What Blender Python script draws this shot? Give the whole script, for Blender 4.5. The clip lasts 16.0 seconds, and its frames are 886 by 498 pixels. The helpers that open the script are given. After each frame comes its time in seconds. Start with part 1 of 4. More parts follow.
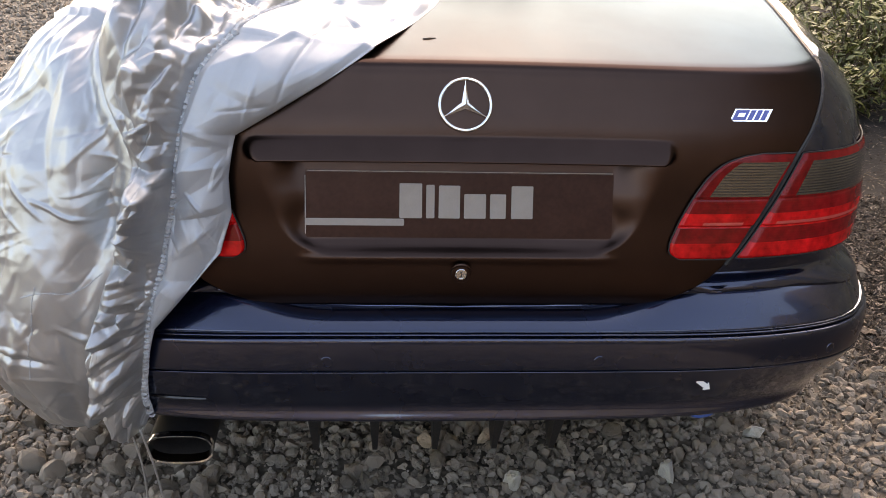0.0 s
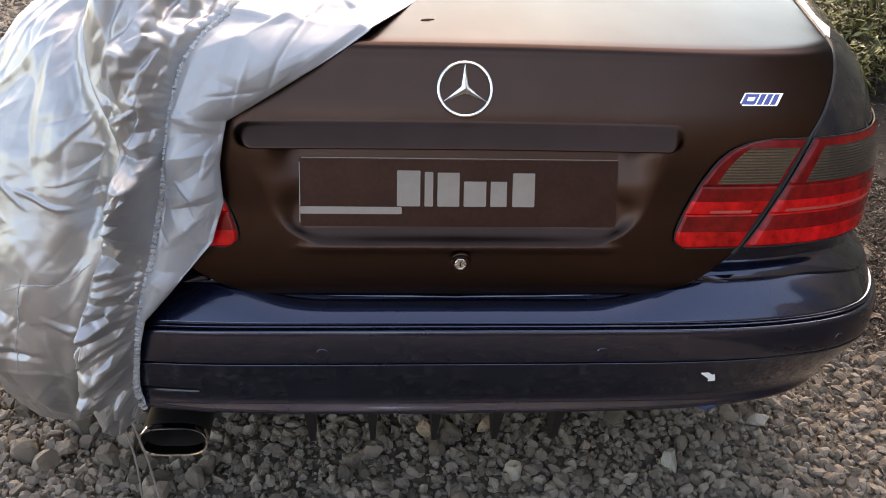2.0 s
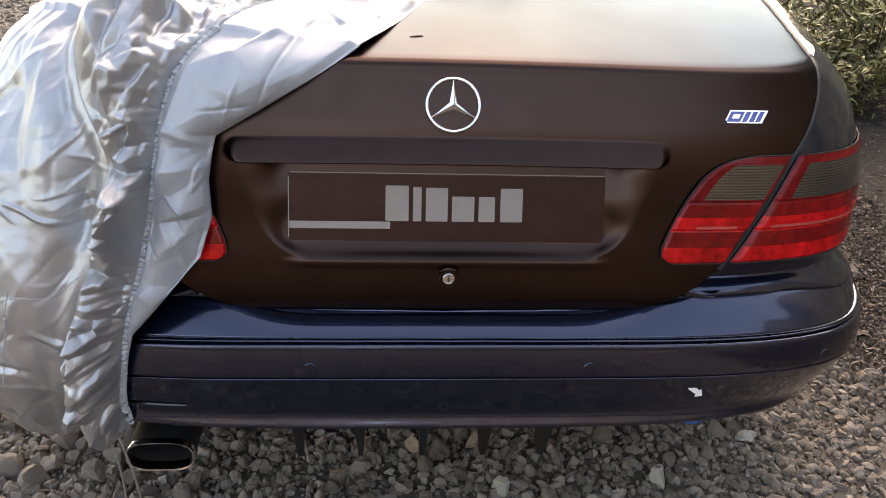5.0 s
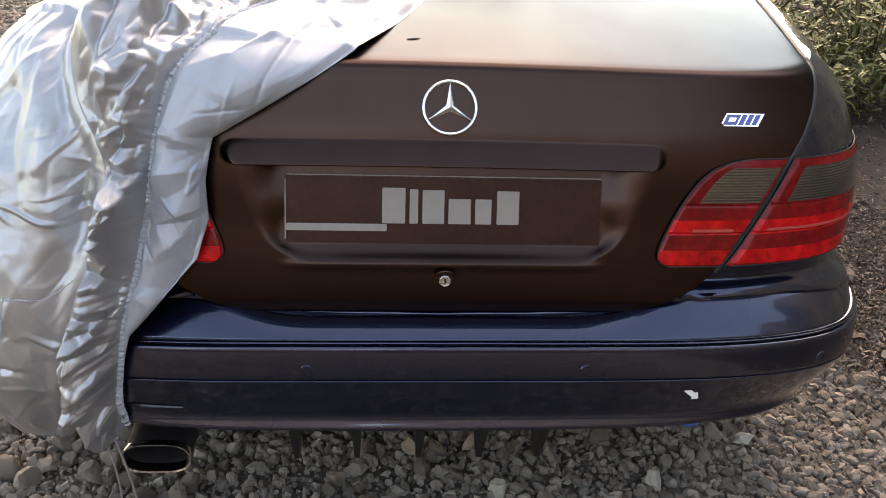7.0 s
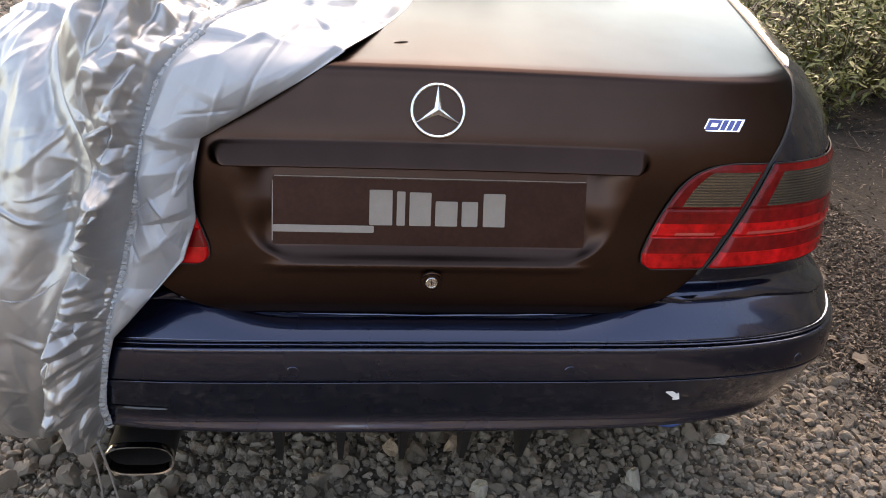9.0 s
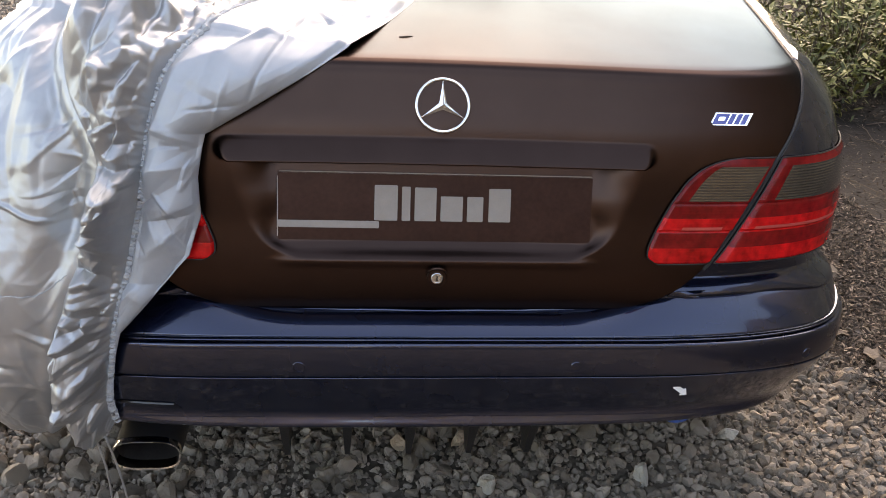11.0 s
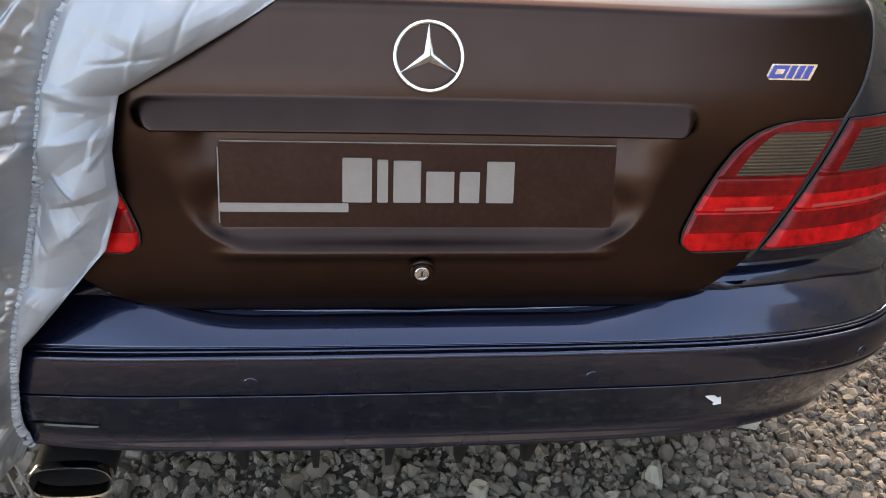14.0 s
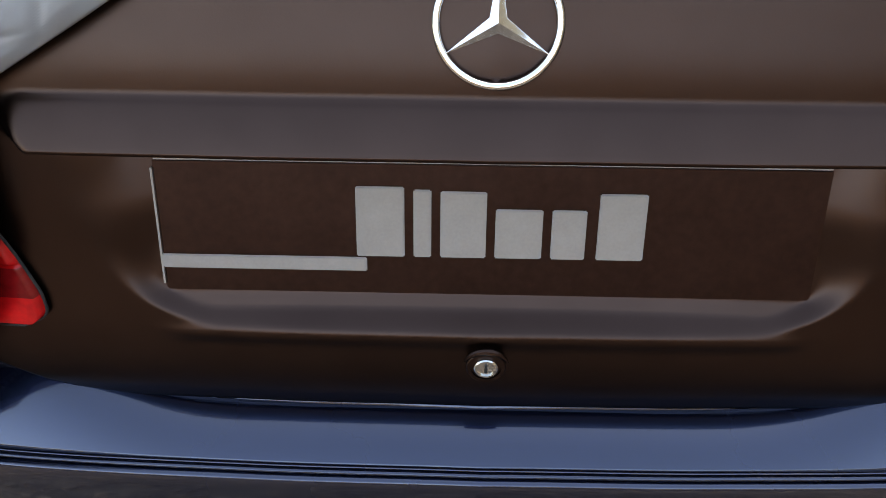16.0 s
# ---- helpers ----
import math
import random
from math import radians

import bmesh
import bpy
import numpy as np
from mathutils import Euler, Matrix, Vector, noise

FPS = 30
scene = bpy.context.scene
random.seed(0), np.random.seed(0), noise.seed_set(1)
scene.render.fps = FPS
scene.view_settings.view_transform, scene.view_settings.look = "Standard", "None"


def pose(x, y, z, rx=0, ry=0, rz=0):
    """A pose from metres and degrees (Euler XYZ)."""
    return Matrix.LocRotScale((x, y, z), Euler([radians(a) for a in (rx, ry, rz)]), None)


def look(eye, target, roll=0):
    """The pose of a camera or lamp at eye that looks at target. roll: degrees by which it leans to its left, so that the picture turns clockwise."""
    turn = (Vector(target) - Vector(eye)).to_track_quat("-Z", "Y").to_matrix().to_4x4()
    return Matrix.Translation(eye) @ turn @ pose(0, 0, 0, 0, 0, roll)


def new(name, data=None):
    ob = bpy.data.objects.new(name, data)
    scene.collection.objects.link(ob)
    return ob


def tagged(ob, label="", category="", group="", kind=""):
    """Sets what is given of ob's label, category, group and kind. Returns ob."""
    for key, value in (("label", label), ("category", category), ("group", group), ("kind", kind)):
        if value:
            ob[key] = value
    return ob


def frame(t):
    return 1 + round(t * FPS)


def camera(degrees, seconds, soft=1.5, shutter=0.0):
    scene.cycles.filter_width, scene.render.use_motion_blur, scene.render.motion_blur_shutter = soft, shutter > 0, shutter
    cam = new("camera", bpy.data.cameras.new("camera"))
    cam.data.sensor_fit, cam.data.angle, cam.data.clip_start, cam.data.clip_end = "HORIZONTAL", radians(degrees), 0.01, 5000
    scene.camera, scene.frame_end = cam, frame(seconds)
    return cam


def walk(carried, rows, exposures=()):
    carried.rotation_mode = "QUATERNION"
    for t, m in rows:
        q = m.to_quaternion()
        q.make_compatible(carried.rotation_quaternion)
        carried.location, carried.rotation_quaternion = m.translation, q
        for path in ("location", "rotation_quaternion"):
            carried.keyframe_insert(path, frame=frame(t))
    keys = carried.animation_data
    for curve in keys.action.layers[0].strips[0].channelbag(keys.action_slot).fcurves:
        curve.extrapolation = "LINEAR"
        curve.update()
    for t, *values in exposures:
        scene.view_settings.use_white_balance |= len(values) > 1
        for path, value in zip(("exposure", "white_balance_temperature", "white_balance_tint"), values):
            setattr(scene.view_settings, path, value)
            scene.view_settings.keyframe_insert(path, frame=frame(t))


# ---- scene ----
from mathutils import geometry

cam = camera(54.0, 16.0, 0.9)
PATH = [
    (0, (-0.129, -1.37, 1.273), (0.006, 0.431, 0.413), 2.2),
    (0.5, (-0.131, -1.349, 1.272), (0.004, 0.445, 0.399), 2.3),
    (1, (-0.137, -1.329, 1.275), (0.007, 0.458, 0.389), 2.2),
    (1.5, (-0.133, -1.315, 1.277), (0.009, 0.463, 0.373), 2.2),
    (2, (-0.125, -1.321, 1.274), (0.011, 0.455, 0.364), 2.2),
    (2.5, (-0.122, -1.331, 1.269), (0.009, 0.449, 0.367), 2.5),
    (3, (-0.116, -1.33, 1.267), (0.012, 0.451, 0.368), 2.4),
    (3.5, (-0.117, -1.329, 1.268), (0.014, 0.455, 0.375), 2.0),
    (4, (-0.123, -1.33, 1.27), (0.019, 0.461, 0.391), 2.2),
    (6.5, (-0.113, -1.327, 1.274), (0.044, 0.467, 0.403), 2.8),
    (7, (-0.117, -1.33, 1.274), (0.042, 0.465, 0.405), 2.8),
    (7.5, (-0.124, -1.335, 1.274), (0.064, 0.459, 0.411), 3.3),
    (8, (-0.137, -1.339, 1.275), (0.075, 0.454, 0.415), 3.6),
    (8.5, (-0.146, -1.338, 1.275), (0.084, 0.454, 0.417), 4.0),
    (11, (-0.133, -1.334, 1.277), (0.066, 0.454, 0.403), 3.5),
    (11.5, (-0.137, -1.332, 1.275), (0.069, 0.452, 0.396), 3.6),
    (12, (-0.127, -1.33, 1.275), (0.075, 0.452, 0.388), 3.3),
    (12.5, (-0.095, -1.324, 1.271), (0.087, 0.455, 0.377), 2.7),
    (13, (-0.069, -1.308, 1.259), (0.065, 0.459, 0.332), 2.6),
    (13.5, (-0.077, -1.232, 1.236), (0.044, 0.519, 0.277), 2.0),
    (14, (-0.115, -1.034, 1.223), (0.134, 0.667, 0.201), 4.2),
    (14.5, (-0.101, -0.909, 1.223), (0.142, 0.753, 0.136), 4.4),
    (15, (-0.01, -0.828, 1.198), (0.063, 0.834, 0.089), 2.3),
    (15.5, (0.033, -0.699, 1.179), (-0.09, 0.89, -0.029), -1.0),
    (16, (-0.025, -0.55, 1.14), (-0.056, 0.977, -0.152), 0.3),
]
walk(cam, [(t, look(eye, target, roll)) for t, eye, target, roll in PATH], [(0, 2.05, 10500, 19), (12.2, 2.10, 10500, 18), (13, 2.36, 10500, 17), (13.6, 2.46, 10400, 16), (14.5, 2.38, 10200, 14), (16, 2.45, 10000, 13)])

# ---- world, sun and exposure ----
world = bpy.data.worlds.new("world")
scene.world = world
world.use_nodes = True
wn = world.node_tree.nodes
sky = wn.new("ShaderNodeTexSky")
sky.sky_type = "NISHITA"
sky.sun_disc = False
sky.sun_elevation = radians(33)
sky.sun_rotation = radians(6)
sky.air_density, sky.dust_density, sky.ozone_density = 1.0, 1.3, 3.0
world.node_tree.links.new(sky.outputs[0], wn["Background"].inputs[0])
wn["Background"].inputs[1].default_value = 0.215
sun_data = bpy.data.lights.new("sun", "SUN")
sun_data.energy, sun_data.angle, sun_data.color = 1.08, radians(95), (1.0, 0.965, 0.92)
sun = new("sun", sun_data)
SUN_AZIMUTH, SUN_HEIGHT = radians(6), radians(33)
to_sun = Vector((math.sin(SUN_AZIMUTH) * math.cos(SUN_HEIGHT), math.cos(SUN_AZIMUTH) * math.cos(SUN_HEIGHT), math.sin(SUN_HEIGHT)))
sun.matrix_world = look(to_sun * 20, (0, 0, 0))


# ---- materials ----
def material(name, base, rough=0.5, metal=0.0, coat=0.0, vary=0.0, scale=20.0, bump=0.0, bump_scale=120.0, specular=0.5, ramp=None, rough_vary=0.0, coat_rough=0.05, per_object=0.0, per_island=0.0):
    m = bpy.data.materials.new(name)
    m.use_nodes = True
    nt, n, l = m.node_tree, m.node_tree.nodes, m.node_tree.links
    p = n["Principled BSDF"]
    p.inputs["Base Color"].default_value = (*base, 1)
    p.inputs["Roughness"].default_value = rough
    p.inputs["Metallic"].default_value = metal
    p.inputs["Coat Weight"].default_value = coat
    p.inputs["Coat Roughness"].default_value = coat_rough
    p.inputs["Specular IOR Level"].default_value = specular
    coord = n.new("ShaderNodeTexCoord")
    if vary or ramp or per_object or per_island:
        big, small = n.new("ShaderNodeTexNoise"), n.new("ShaderNodeTexNoise")
        for node, sc in ((big, scale), (small, scale * 7)):
            node.inputs["Scale"].default_value = sc
            node.inputs["Detail"].default_value = 5
            l.new(coord.outputs["Object"], node.inputs["Vector"])
        mix = n.new("ShaderNodeMath")
        mix.operation = "ADD"
        l.new(big.outputs["Fac"], mix.inputs[0])
        l.new(small.outputs["Fac"], mix.inputs[1])
        half = n.new("ShaderNodeMath")
        half.operation = "MULTIPLY"
        half.inputs[1].default_value = 0.5
        l.new(mix.outputs[0], half.inputs[0])
        fac = half.outputs[0]
        for amount, node, socket in ((per_object, "ShaderNodeObjectInfo", "Random"), (per_island, "ShaderNodeNewGeometry", "Random Per Island")):
            if amount:
                rnd = n.new(node)
                blend = n.new("ShaderNodeMix")
                blend.inputs["Factor"].default_value = amount
                l.new(fac, blend.inputs["A"])
                l.new(rnd.outputs[socket], blend.inputs["B"])
                fac = blend.outputs["Result"]
        cr = n.new("ShaderNodeValToRGB")
        stops = ramp or [(0.3, [c * (1 - vary) for c in base]), (0.7, [min(1, c * (1 + vary)) for c in base])]
        while len(cr.color_ramp.elements) < len(stops):
            cr.color_ramp.elements.new(0.5)
        for e, (pos, col) in zip(cr.color_ramp.elements, stops):
            e.position, e.color = pos, (*col, 1)
        l.new(fac, cr.inputs["Fac"])
        l.new(cr.outputs["Color"], p.inputs["Base Color"])
    if rough_vary:
        rn, rm = n.new("ShaderNodeTexNoise"), n.new("ShaderNodeMapRange")
        rn.inputs["Scale"].default_value = scale * 2
        rn.inputs["Detail"].default_value = 6
        l.new(coord.outputs["Object"], rn.inputs["Vector"])
        rm.inputs["From Min"].default_value, rm.inputs["From Max"].default_value = 0.3, 0.7
        rm.inputs["To Min"].default_value, rm.inputs["To Max"].default_value = max(0, rough - rough_vary), rough + rough_vary
        l.new(rn.outputs["Fac"], rm.inputs["Value"])
        l.new(rm.outputs["Result"], p.inputs["Roughness"])
    if bump:
        bn, b = n.new("ShaderNodeTexNoise"), n.new("ShaderNodeBump")
        bn.inputs["Scale"].default_value = bump_scale
        bn.inputs["Detail"].default_value = 6
        l.new(coord.outputs["Object"], bn.inputs["Vector"])
        b.inputs["Strength"].default_value = bump
        b.inputs["Distance"].default_value = 0.004
        l.new(bn.outputs["Fac"], b.inputs["Height"])
        l.new(b.outputs["Normal"], p.inputs["Normal"])
    return m


SATIN = material("satin_dark_paint", (0.053, 0.0315, 0.0258), 0.31, metal=1.0, rough_vary=0.03, vary=0.1, scale=3, bump=0.02, bump_scale=700)
BLUE = material("blue_gloss_paint", (0.0125, 0.021, 0.054), 0.27, metal=0.90, coat=1.0, coat_rough=0.08, rough_vary=0.02, vary=0.06, scale=4, bump=0.01, bump_scale=900)
GLOSS_BLACK = material("black_gloss_plastic", (0.012, 0.010, 0.010), 0.16, rough_vary=0.06, vary=0.2, scale=6, bump=0.02, bump_scale=400)
MATT_BLACK = material("black_plastic", (0.012, 0.011, 0.011), 0.6, vary=0.3, scale=30, bump=0.2, bump_scale=300)
RUBBER = material("black_rubber", (0.02, 0.02, 0.02), 0.8, vary=0.3, scale=40, bump=0.3)
CHROME = material("chrome", (0.86, 0.85, 0.83), 0.09, metal=1.0, rough_vary=0.04, scale=40)
WORN_STEEL = material("worn_steel", (0.62, 0.60, 0.57), 0.22, metal=1.0, rough_vary=0.1, scale=60, vary=0.15)
DARK_STEEL = material("dark_steel", (0.02, 0.016, 0.014), 0.7, metal=0.2, vary=0.4, scale=50, bump=0.3)
RED_LENS = material("red_lens", (0.19, 0.005, 0.006), 0.2, coat=0.12, specular=0.18, vary=0.6, scale=8)
# brighter, patchy red: the lamp's inner glow put into the lens colour
RED_GLOW = material("red_lens_painted_glow", (0.62, 0.009, 0.010), 0.2, coat=0.08, specular=0.18, vary=0.75, scale=7)
RED_STRIP = material("pale_red_lens", (0.48, 0.06, 0.05), 0.2, coat=0.2, vary=0.15, scale=30)
SMOKED = material("smoked_lens", (0.10, 0.086, 0.070), 0.16, metal=0.7, coat=1.0, vary=0.25, scale=20)
SATIN.node_tree.nodes["Principled BSDF"].inputs["Specular Tint"].default_value = (0.49, 0.61, 0.69, 1)
BLUE.node_tree.nodes["Principled BSDF"].inputs["Coat IOR"].default_value = 1.62
PLATE = material("dark_plate", (0.038, 0.0195, 0.0155), 0.40, metal=1.0, vary=0.2, scale=20)
PALE = material("pale_grey_film", (0.275, 0.23, 0.20), 0.5, vary=0.08, scale=60)
WHITE = material("white_decal", (0.75, 0.74, 0.72), 0.45, vary=0.05, scale=50)
BADGE_BLUE = material("badge_blue", (0.03, 0.05, 0.30), 0.25, coat=0.6, vary=0.1, scale=80)
TOW_BLUE = material("blue_painted_steel", (0.02, 0.08, 0.32), 0.4, vary=0.25, scale=60, bump=0.15)
SILVER = material("silver_coated_cloth", (0.43, 0.43, 0.43), 0.41, metal=0.74, vary=0.06, scale=5, rough_vary=0.05, bump=0.05, bump_scale=90)
LINING = material("pale_lining_cloth", (0.40, 0.415, 0.435), 0.48, metal=0.3, vary=0.05, scale=6, rough_vary=0.05, bump=0.06, bump_scale=60)


def crinkled(m, scale, strength):
    """Fine sharp wrinkles as relief in the coated cloth."""
    n, l = m.node_tree.nodes, m.node_tree.links
    coord, old = n.new("ShaderNodeTexCoord"), [q for q in n if q.type == "BUMP"][0]
    last = old
    for sc, st in ((scale, 1.0), (scale * 2.7, 0.6)):
        t, b = n.new("ShaderNodeTexNoise"), n.new("ShaderNodeBump")
        t.noise_type = "RIDGED_MULTIFRACTAL"
        t.inputs["Scale"].default_value, t.inputs["Detail"].default_value, t.inputs["Distortion"].default_value = sc, 2.0, 0.4
        l.new(coord.outputs["Object"], t.inputs["Vector"])
        b.inputs["Strength"].default_value, b.inputs["Distance"].default_value = strength * st, 0.08 / sc
        l.new(t.outputs["Fac"], b.inputs["Height"])
        l.new(last.outputs["Normal"], b.inputs["Normal"])
        last = b
    l.new(last.outputs["Normal"], n["Principled BSDF"].inputs["Normal"])


crinkled(SILVER, 13.0, 1.0)
crinkled(LINING, 9.0, 0.35)
STITCH = material("grey_elastic", (0.40, 0.41, 0.42), 0.6, vary=0.25, scale=120, bump=0.3, bump_scale=400)
STRAP = material("woven_strap", (0.24, 0.215, 0.19), 0.75, vary=0.2, scale=120, bump=0.3, bump_scale=500)
GRAVEL = material("gravel_bed", (0.12, 0.11, 0.10), 0.9, scale=9, bump=1.0, bump_scale=70,
                  ramp=[(0.32, (0.0391, 0.0309, 0.0241)), (0.5, (0.0977, 0.0786, 0.0606)), (0.68, (0.1824, 0.1488, 0.1151))])
STONE = material("grey_stone", (0.2, 0.19, 0.18), 0.88, scale=30, bump=0.7, bump_scale=160, per_object=0.65,
                 ramp=[(0.15, (0.0977, 0.0781, 0.0603)), (0.45, (0.1913, 0.1547, 0.1205)), (0.75, (0.2768, 0.2268, 0.1794)), (0.95, (0.3060, 0.2520, 0.1935))])
STONES = material("grey_stones", (0.2, 0.19, 0.18), 0.88, scale=30, bump=0.7, bump_scale=160, per_island=0.65,
                  ramp=[(0.12, (0.0977, 0.0781, 0.0603)), (0.45, (0.1913, 0.1547, 0.1205)), (0.78, (0.2768, 0.2268, 0.1794)), (0.96, (0.3060, 0.2520, 0.1935))])
TAN_STONE = material("tan_stone", (0.36, 0.27, 0.19), 0.85, vary=0.25, scale=40, bump=0.6, bump_scale=120)
PALE_STONE = material("pale_stone", (0.40, 0.38, 0.33), 0.85, vary=0.25, scale=40, bump=0.6, bump_scale=120)
SOIL = material("leaf_mould", (0.06, 0.045, 0.033), 0.95, scale=14, bump=1.0, bump_scale=60,
                ramp=[(0.32, (0.0038, 0.0026, 0.0020)), (0.5, (0.0108, 0.0077, 0.0054)), (0.7, (0.0270, 0.0197, 0.0144))])
LITTER = material("dry_litter", (0.15, 0.11, 0.08), 0.85, scale=60, per_island=0.8,
                  ramp=[(0.15, (0.0084, 0.0052, 0.0036)), (0.45, (0.0384, 0.0253, 0.0176)), (0.7, (0.1020, 0.0736, 0.0550)), (0.9, (0.2640, 0.2070, 0.1650))])
DRY_LEAF = material("dry_leaf", (0.36, 0.25, 0.17), 0.7, scale=50, per_object=0.5, bump=0.3, bump_scale=200,
                    ramp=[(0.2, (0.0540, 0.0348, 0.0228)), (0.6, (0.1020, 0.0750, 0.0552)), (0.9, (0.1800, 0.1470, 0.1140))])
TWIG = material("twig_bark", (0.11, 0.08, 0.06), 0.85, vary=0.4, scale=60, bump=0.4, bump_scale=250)
LEAF = material("green_leaf", (0.08, 0.12, 0.03), 0.52, scale=40, per_island=0.8,
                ramp=[(0.08, (0.0375, 0.0480, 0.0120)), (0.45, (0.0850, 0.0960, 0.0216)), (0.75, (0.1562, 0.1560, 0.0384)), (0.95, (0.3000, 0.2640, 0.0960))])


# ---- helpers ----
def smooth_curve(xs, ys):
    """A smooth function through a few design points."""
    xs, ys = np.array(xs, float), np.array(ys, float)
    d = np.diff(ys) / np.diff(xs)
    m = np.concatenate([[d[0]], (d[1:] + d[:-1]) / 2, [d[-1]]])

    def f(q):
        q = np.clip(np.asarray(q, float), xs[0], xs[-1])
        i = np.clip(np.searchsorted(xs, q) - 1, 0, len(xs) - 2)
        h = xs[i + 1] - xs[i]
        t = (q - xs[i]) / h
        return (2 * t**3 - 3 * t**2 + 1) * ys[i] + (t**3 - 2 * t**2 + t) * h * m[i] + (3 * t**2 - 2 * t**3) * ys[i + 1] + (t**3 - t**2) * h * m[i + 1]
    return f


def ramp01(a, b, x):
    t = np.clip((x - a) / (b - a), 0, 1)
    return t * t * (3 - 2 * t)


def mesh(name, verts, faces, mat, parent=None, label="", smooth=True):
    me = bpy.data.meshes.new(name)
    me.from_pydata([tuple(v) for v in verts], [], faces)
    me.materials.append(mat)
    me.polygons.foreach_set("use_smooth", [smooth] * len(me.polygons))
    me.update()
    ob = new(name, me)
    if parent:
        ob.parent = parent
    if label:
        tagged(ob, label)
    return ob


def part(name, bm, mat, parent=None, label="", smooth=True):
    me = bpy.data.meshes.new(name)
    bmesh.ops.recalc_face_normals(bm, faces=bm.faces)
    bm.to_mesh(me)
    bm.free()
    me.materials.append(mat)
    me.polygons.foreach_set("use_smooth", [smooth] * len(me.polygons))
    me.set_sharp_from_angle(angle=radians(38))
    ob = new(name, me)
    if parent:
        ob.parent = parent
    if label:
        tagged(ob, label)
    return ob


def grid_faces(nu, nv, flip=False):
    """Faces of a grid whose vertices run nv along the inner index."""
    out = []
    for i in range(nu - 1):
        for j in range(nv - 1):
            a = i * nv + j
            q = (a, a + 1, a + nv + 1, a + nv)
            out.append(q[::-1] if flip else q)
    return out


def thicken(ob, depth, offset=-1.0):
    mod = ob.modifiers.new("thickness", "SOLIDIFY")
    mod.thickness, mod.offset = depth, offset
    return ob


def box_bm(sx, sy, sz, m, bevel=0.0):
    bm = bmesh.new()
    bmesh.ops.create_cube(bm, size=1, matrix=Matrix.Diagonal((sx, sy, sz, 1)))
    if bevel:
        bmesh.ops.bevel(bm, geom=bm.edges[:], offset=bevel, segments=2, affect="EDGES")
    bmesh.ops.transform(bm, matrix=m, verts=bm.verts)
    return bm


def tube_bm(points, radii, sides=10, caps=True):
    """A tube along points, its radius given at each."""
    bm = bmesh.new()
    rings = []
    pts = [Vector(p) for p in points]
    for i, p in enumerate(pts):
        d = (pts[min(i + 1, len(pts) - 1)] - pts[max(i - 1, 0)]).normalized()
        q = d.to_track_quat("Z", "Y")
        rings.append([bm.verts.new(p + q @ Vector((math.cos(a) * radii[i], math.sin(a) * radii[i], 0))) for a in [2 * math.pi * k / sides for k in range(sides)]])
    for r0, r1 in zip(rings, rings[1:]):
        for k in range(sides):
            bm.faces.new((r0[k], r0[(k + 1) % sides], r1[(k + 1) % sides], r1[k]))
    if caps:
        bm.faces.new(rings[0][::-1])
        bm.faces.new(rings[-1])
    return bm


def empty(name, label, category, group=""):
    return tagged(new(name), label, category, group)


# ---- the form of the car's tail ----
# half plan of the tail, seen from above: how far forward the skin lies at each distance from the middle
PLAN_X = [0, 0.2, 0.45, 0.60, 0.70, 0.76, 0.80, 0.83, 0.848, 0.857, 0.860, 0.861]
PLAN_Y = [0, 0.004, 0.022, 0.050, 0.085, 0.125, 0.175, 0.24, 0.33, 0.45, 0.70, 1.2]
_seg = np.concatenate([[0], np.cumsum(np.hypot(np.diff(PLAN_X), np.diff(PLAN_Y)))])
_px, _py = smooth_curve(_seg, PLAN_X), smooth_curve(_seg, PLAN_Y)
_fine = np.linspace(0, _seg[-1], 1500)
_fx = np.maximum.accumulate(_px(_fine))


def plan(s):
    """Across and forward, at an arc length s from the middle of the tail (minus: to the car's left)."""
    s = np.asarray(s, float)
    a = np.abs(s)
    over = np.maximum(a - _seg[-1], 0)
    return np.sign(s) * _px(a), _py(a) + over


def arc_at(x):
    return np.interp(np.abs(x), _fx, _fine) * np.sign(x)


# upright profile of the body skin in the middle, and how the width draws in with height
BODY_Z = [0.500, 0.520, 0.540, 0.560, 0.600, 0.700, 0.800, 0.845, 0.886, 0.915, 0.932, 0.941, 0.945]
skin_y = smooth_curve(BODY_Z, [-0.046, -0.047, -0.052, -0.0575, -0.060, -0.046, -0.033, -0.023, -0.008, 0.003, 0.0095, 0.0145, 0.022])
skin_w = smooth_curve(BODY_Z, [0.945, 0.945, 0.945, 0.946, 0.952, 0.968, 0.955, 0.932, 0.900, 0.874, 0.858, 0.846, 0.838])
lid_half = smooth_curve([0.5305, 0.5325, 0.5355, 0.547, 0.572, 0.600, 0.637, 0.720, 0.815, 0.850, 0.900, 0.945],
                        [0.0, 0.15, 0.300, 0.365, 0.420, 0.455, 0.487, 0.540, 0.592, 0.616, 0.645, 0.660])


def droop(x):
    q = (np.asarray(x) / 0.66) ** 2
    return 0.025 * q / (1 + 0.22 * q * q)


def deck_rise(y):
    """How far the boot deck and shoulders climb from the tail's edge towards the rear window."""
    q = np.clip((np.asarray(y, float) - 0.03) / 0.75, 0, 1)
    return 0.075 * (1 - (1 - q) ** 1.5)


def lid_edge(y):
    """Half the boot lid's width on top, which grows towards the rear window."""
    return 0.656 + 0.125 * np.clip(np.asarray(y, float) - 0.19, 0, 0.62)


def skin(x, z):
    """The place of the lid's and wings' outer skin, by distance across."""
    w = skin_w(z)
    s = arc_at(np.clip(x / w, -0.86, 0.86))
    return np.stack([x, skin_y(z) + plan(s)[1], z - droop(x)], -1)


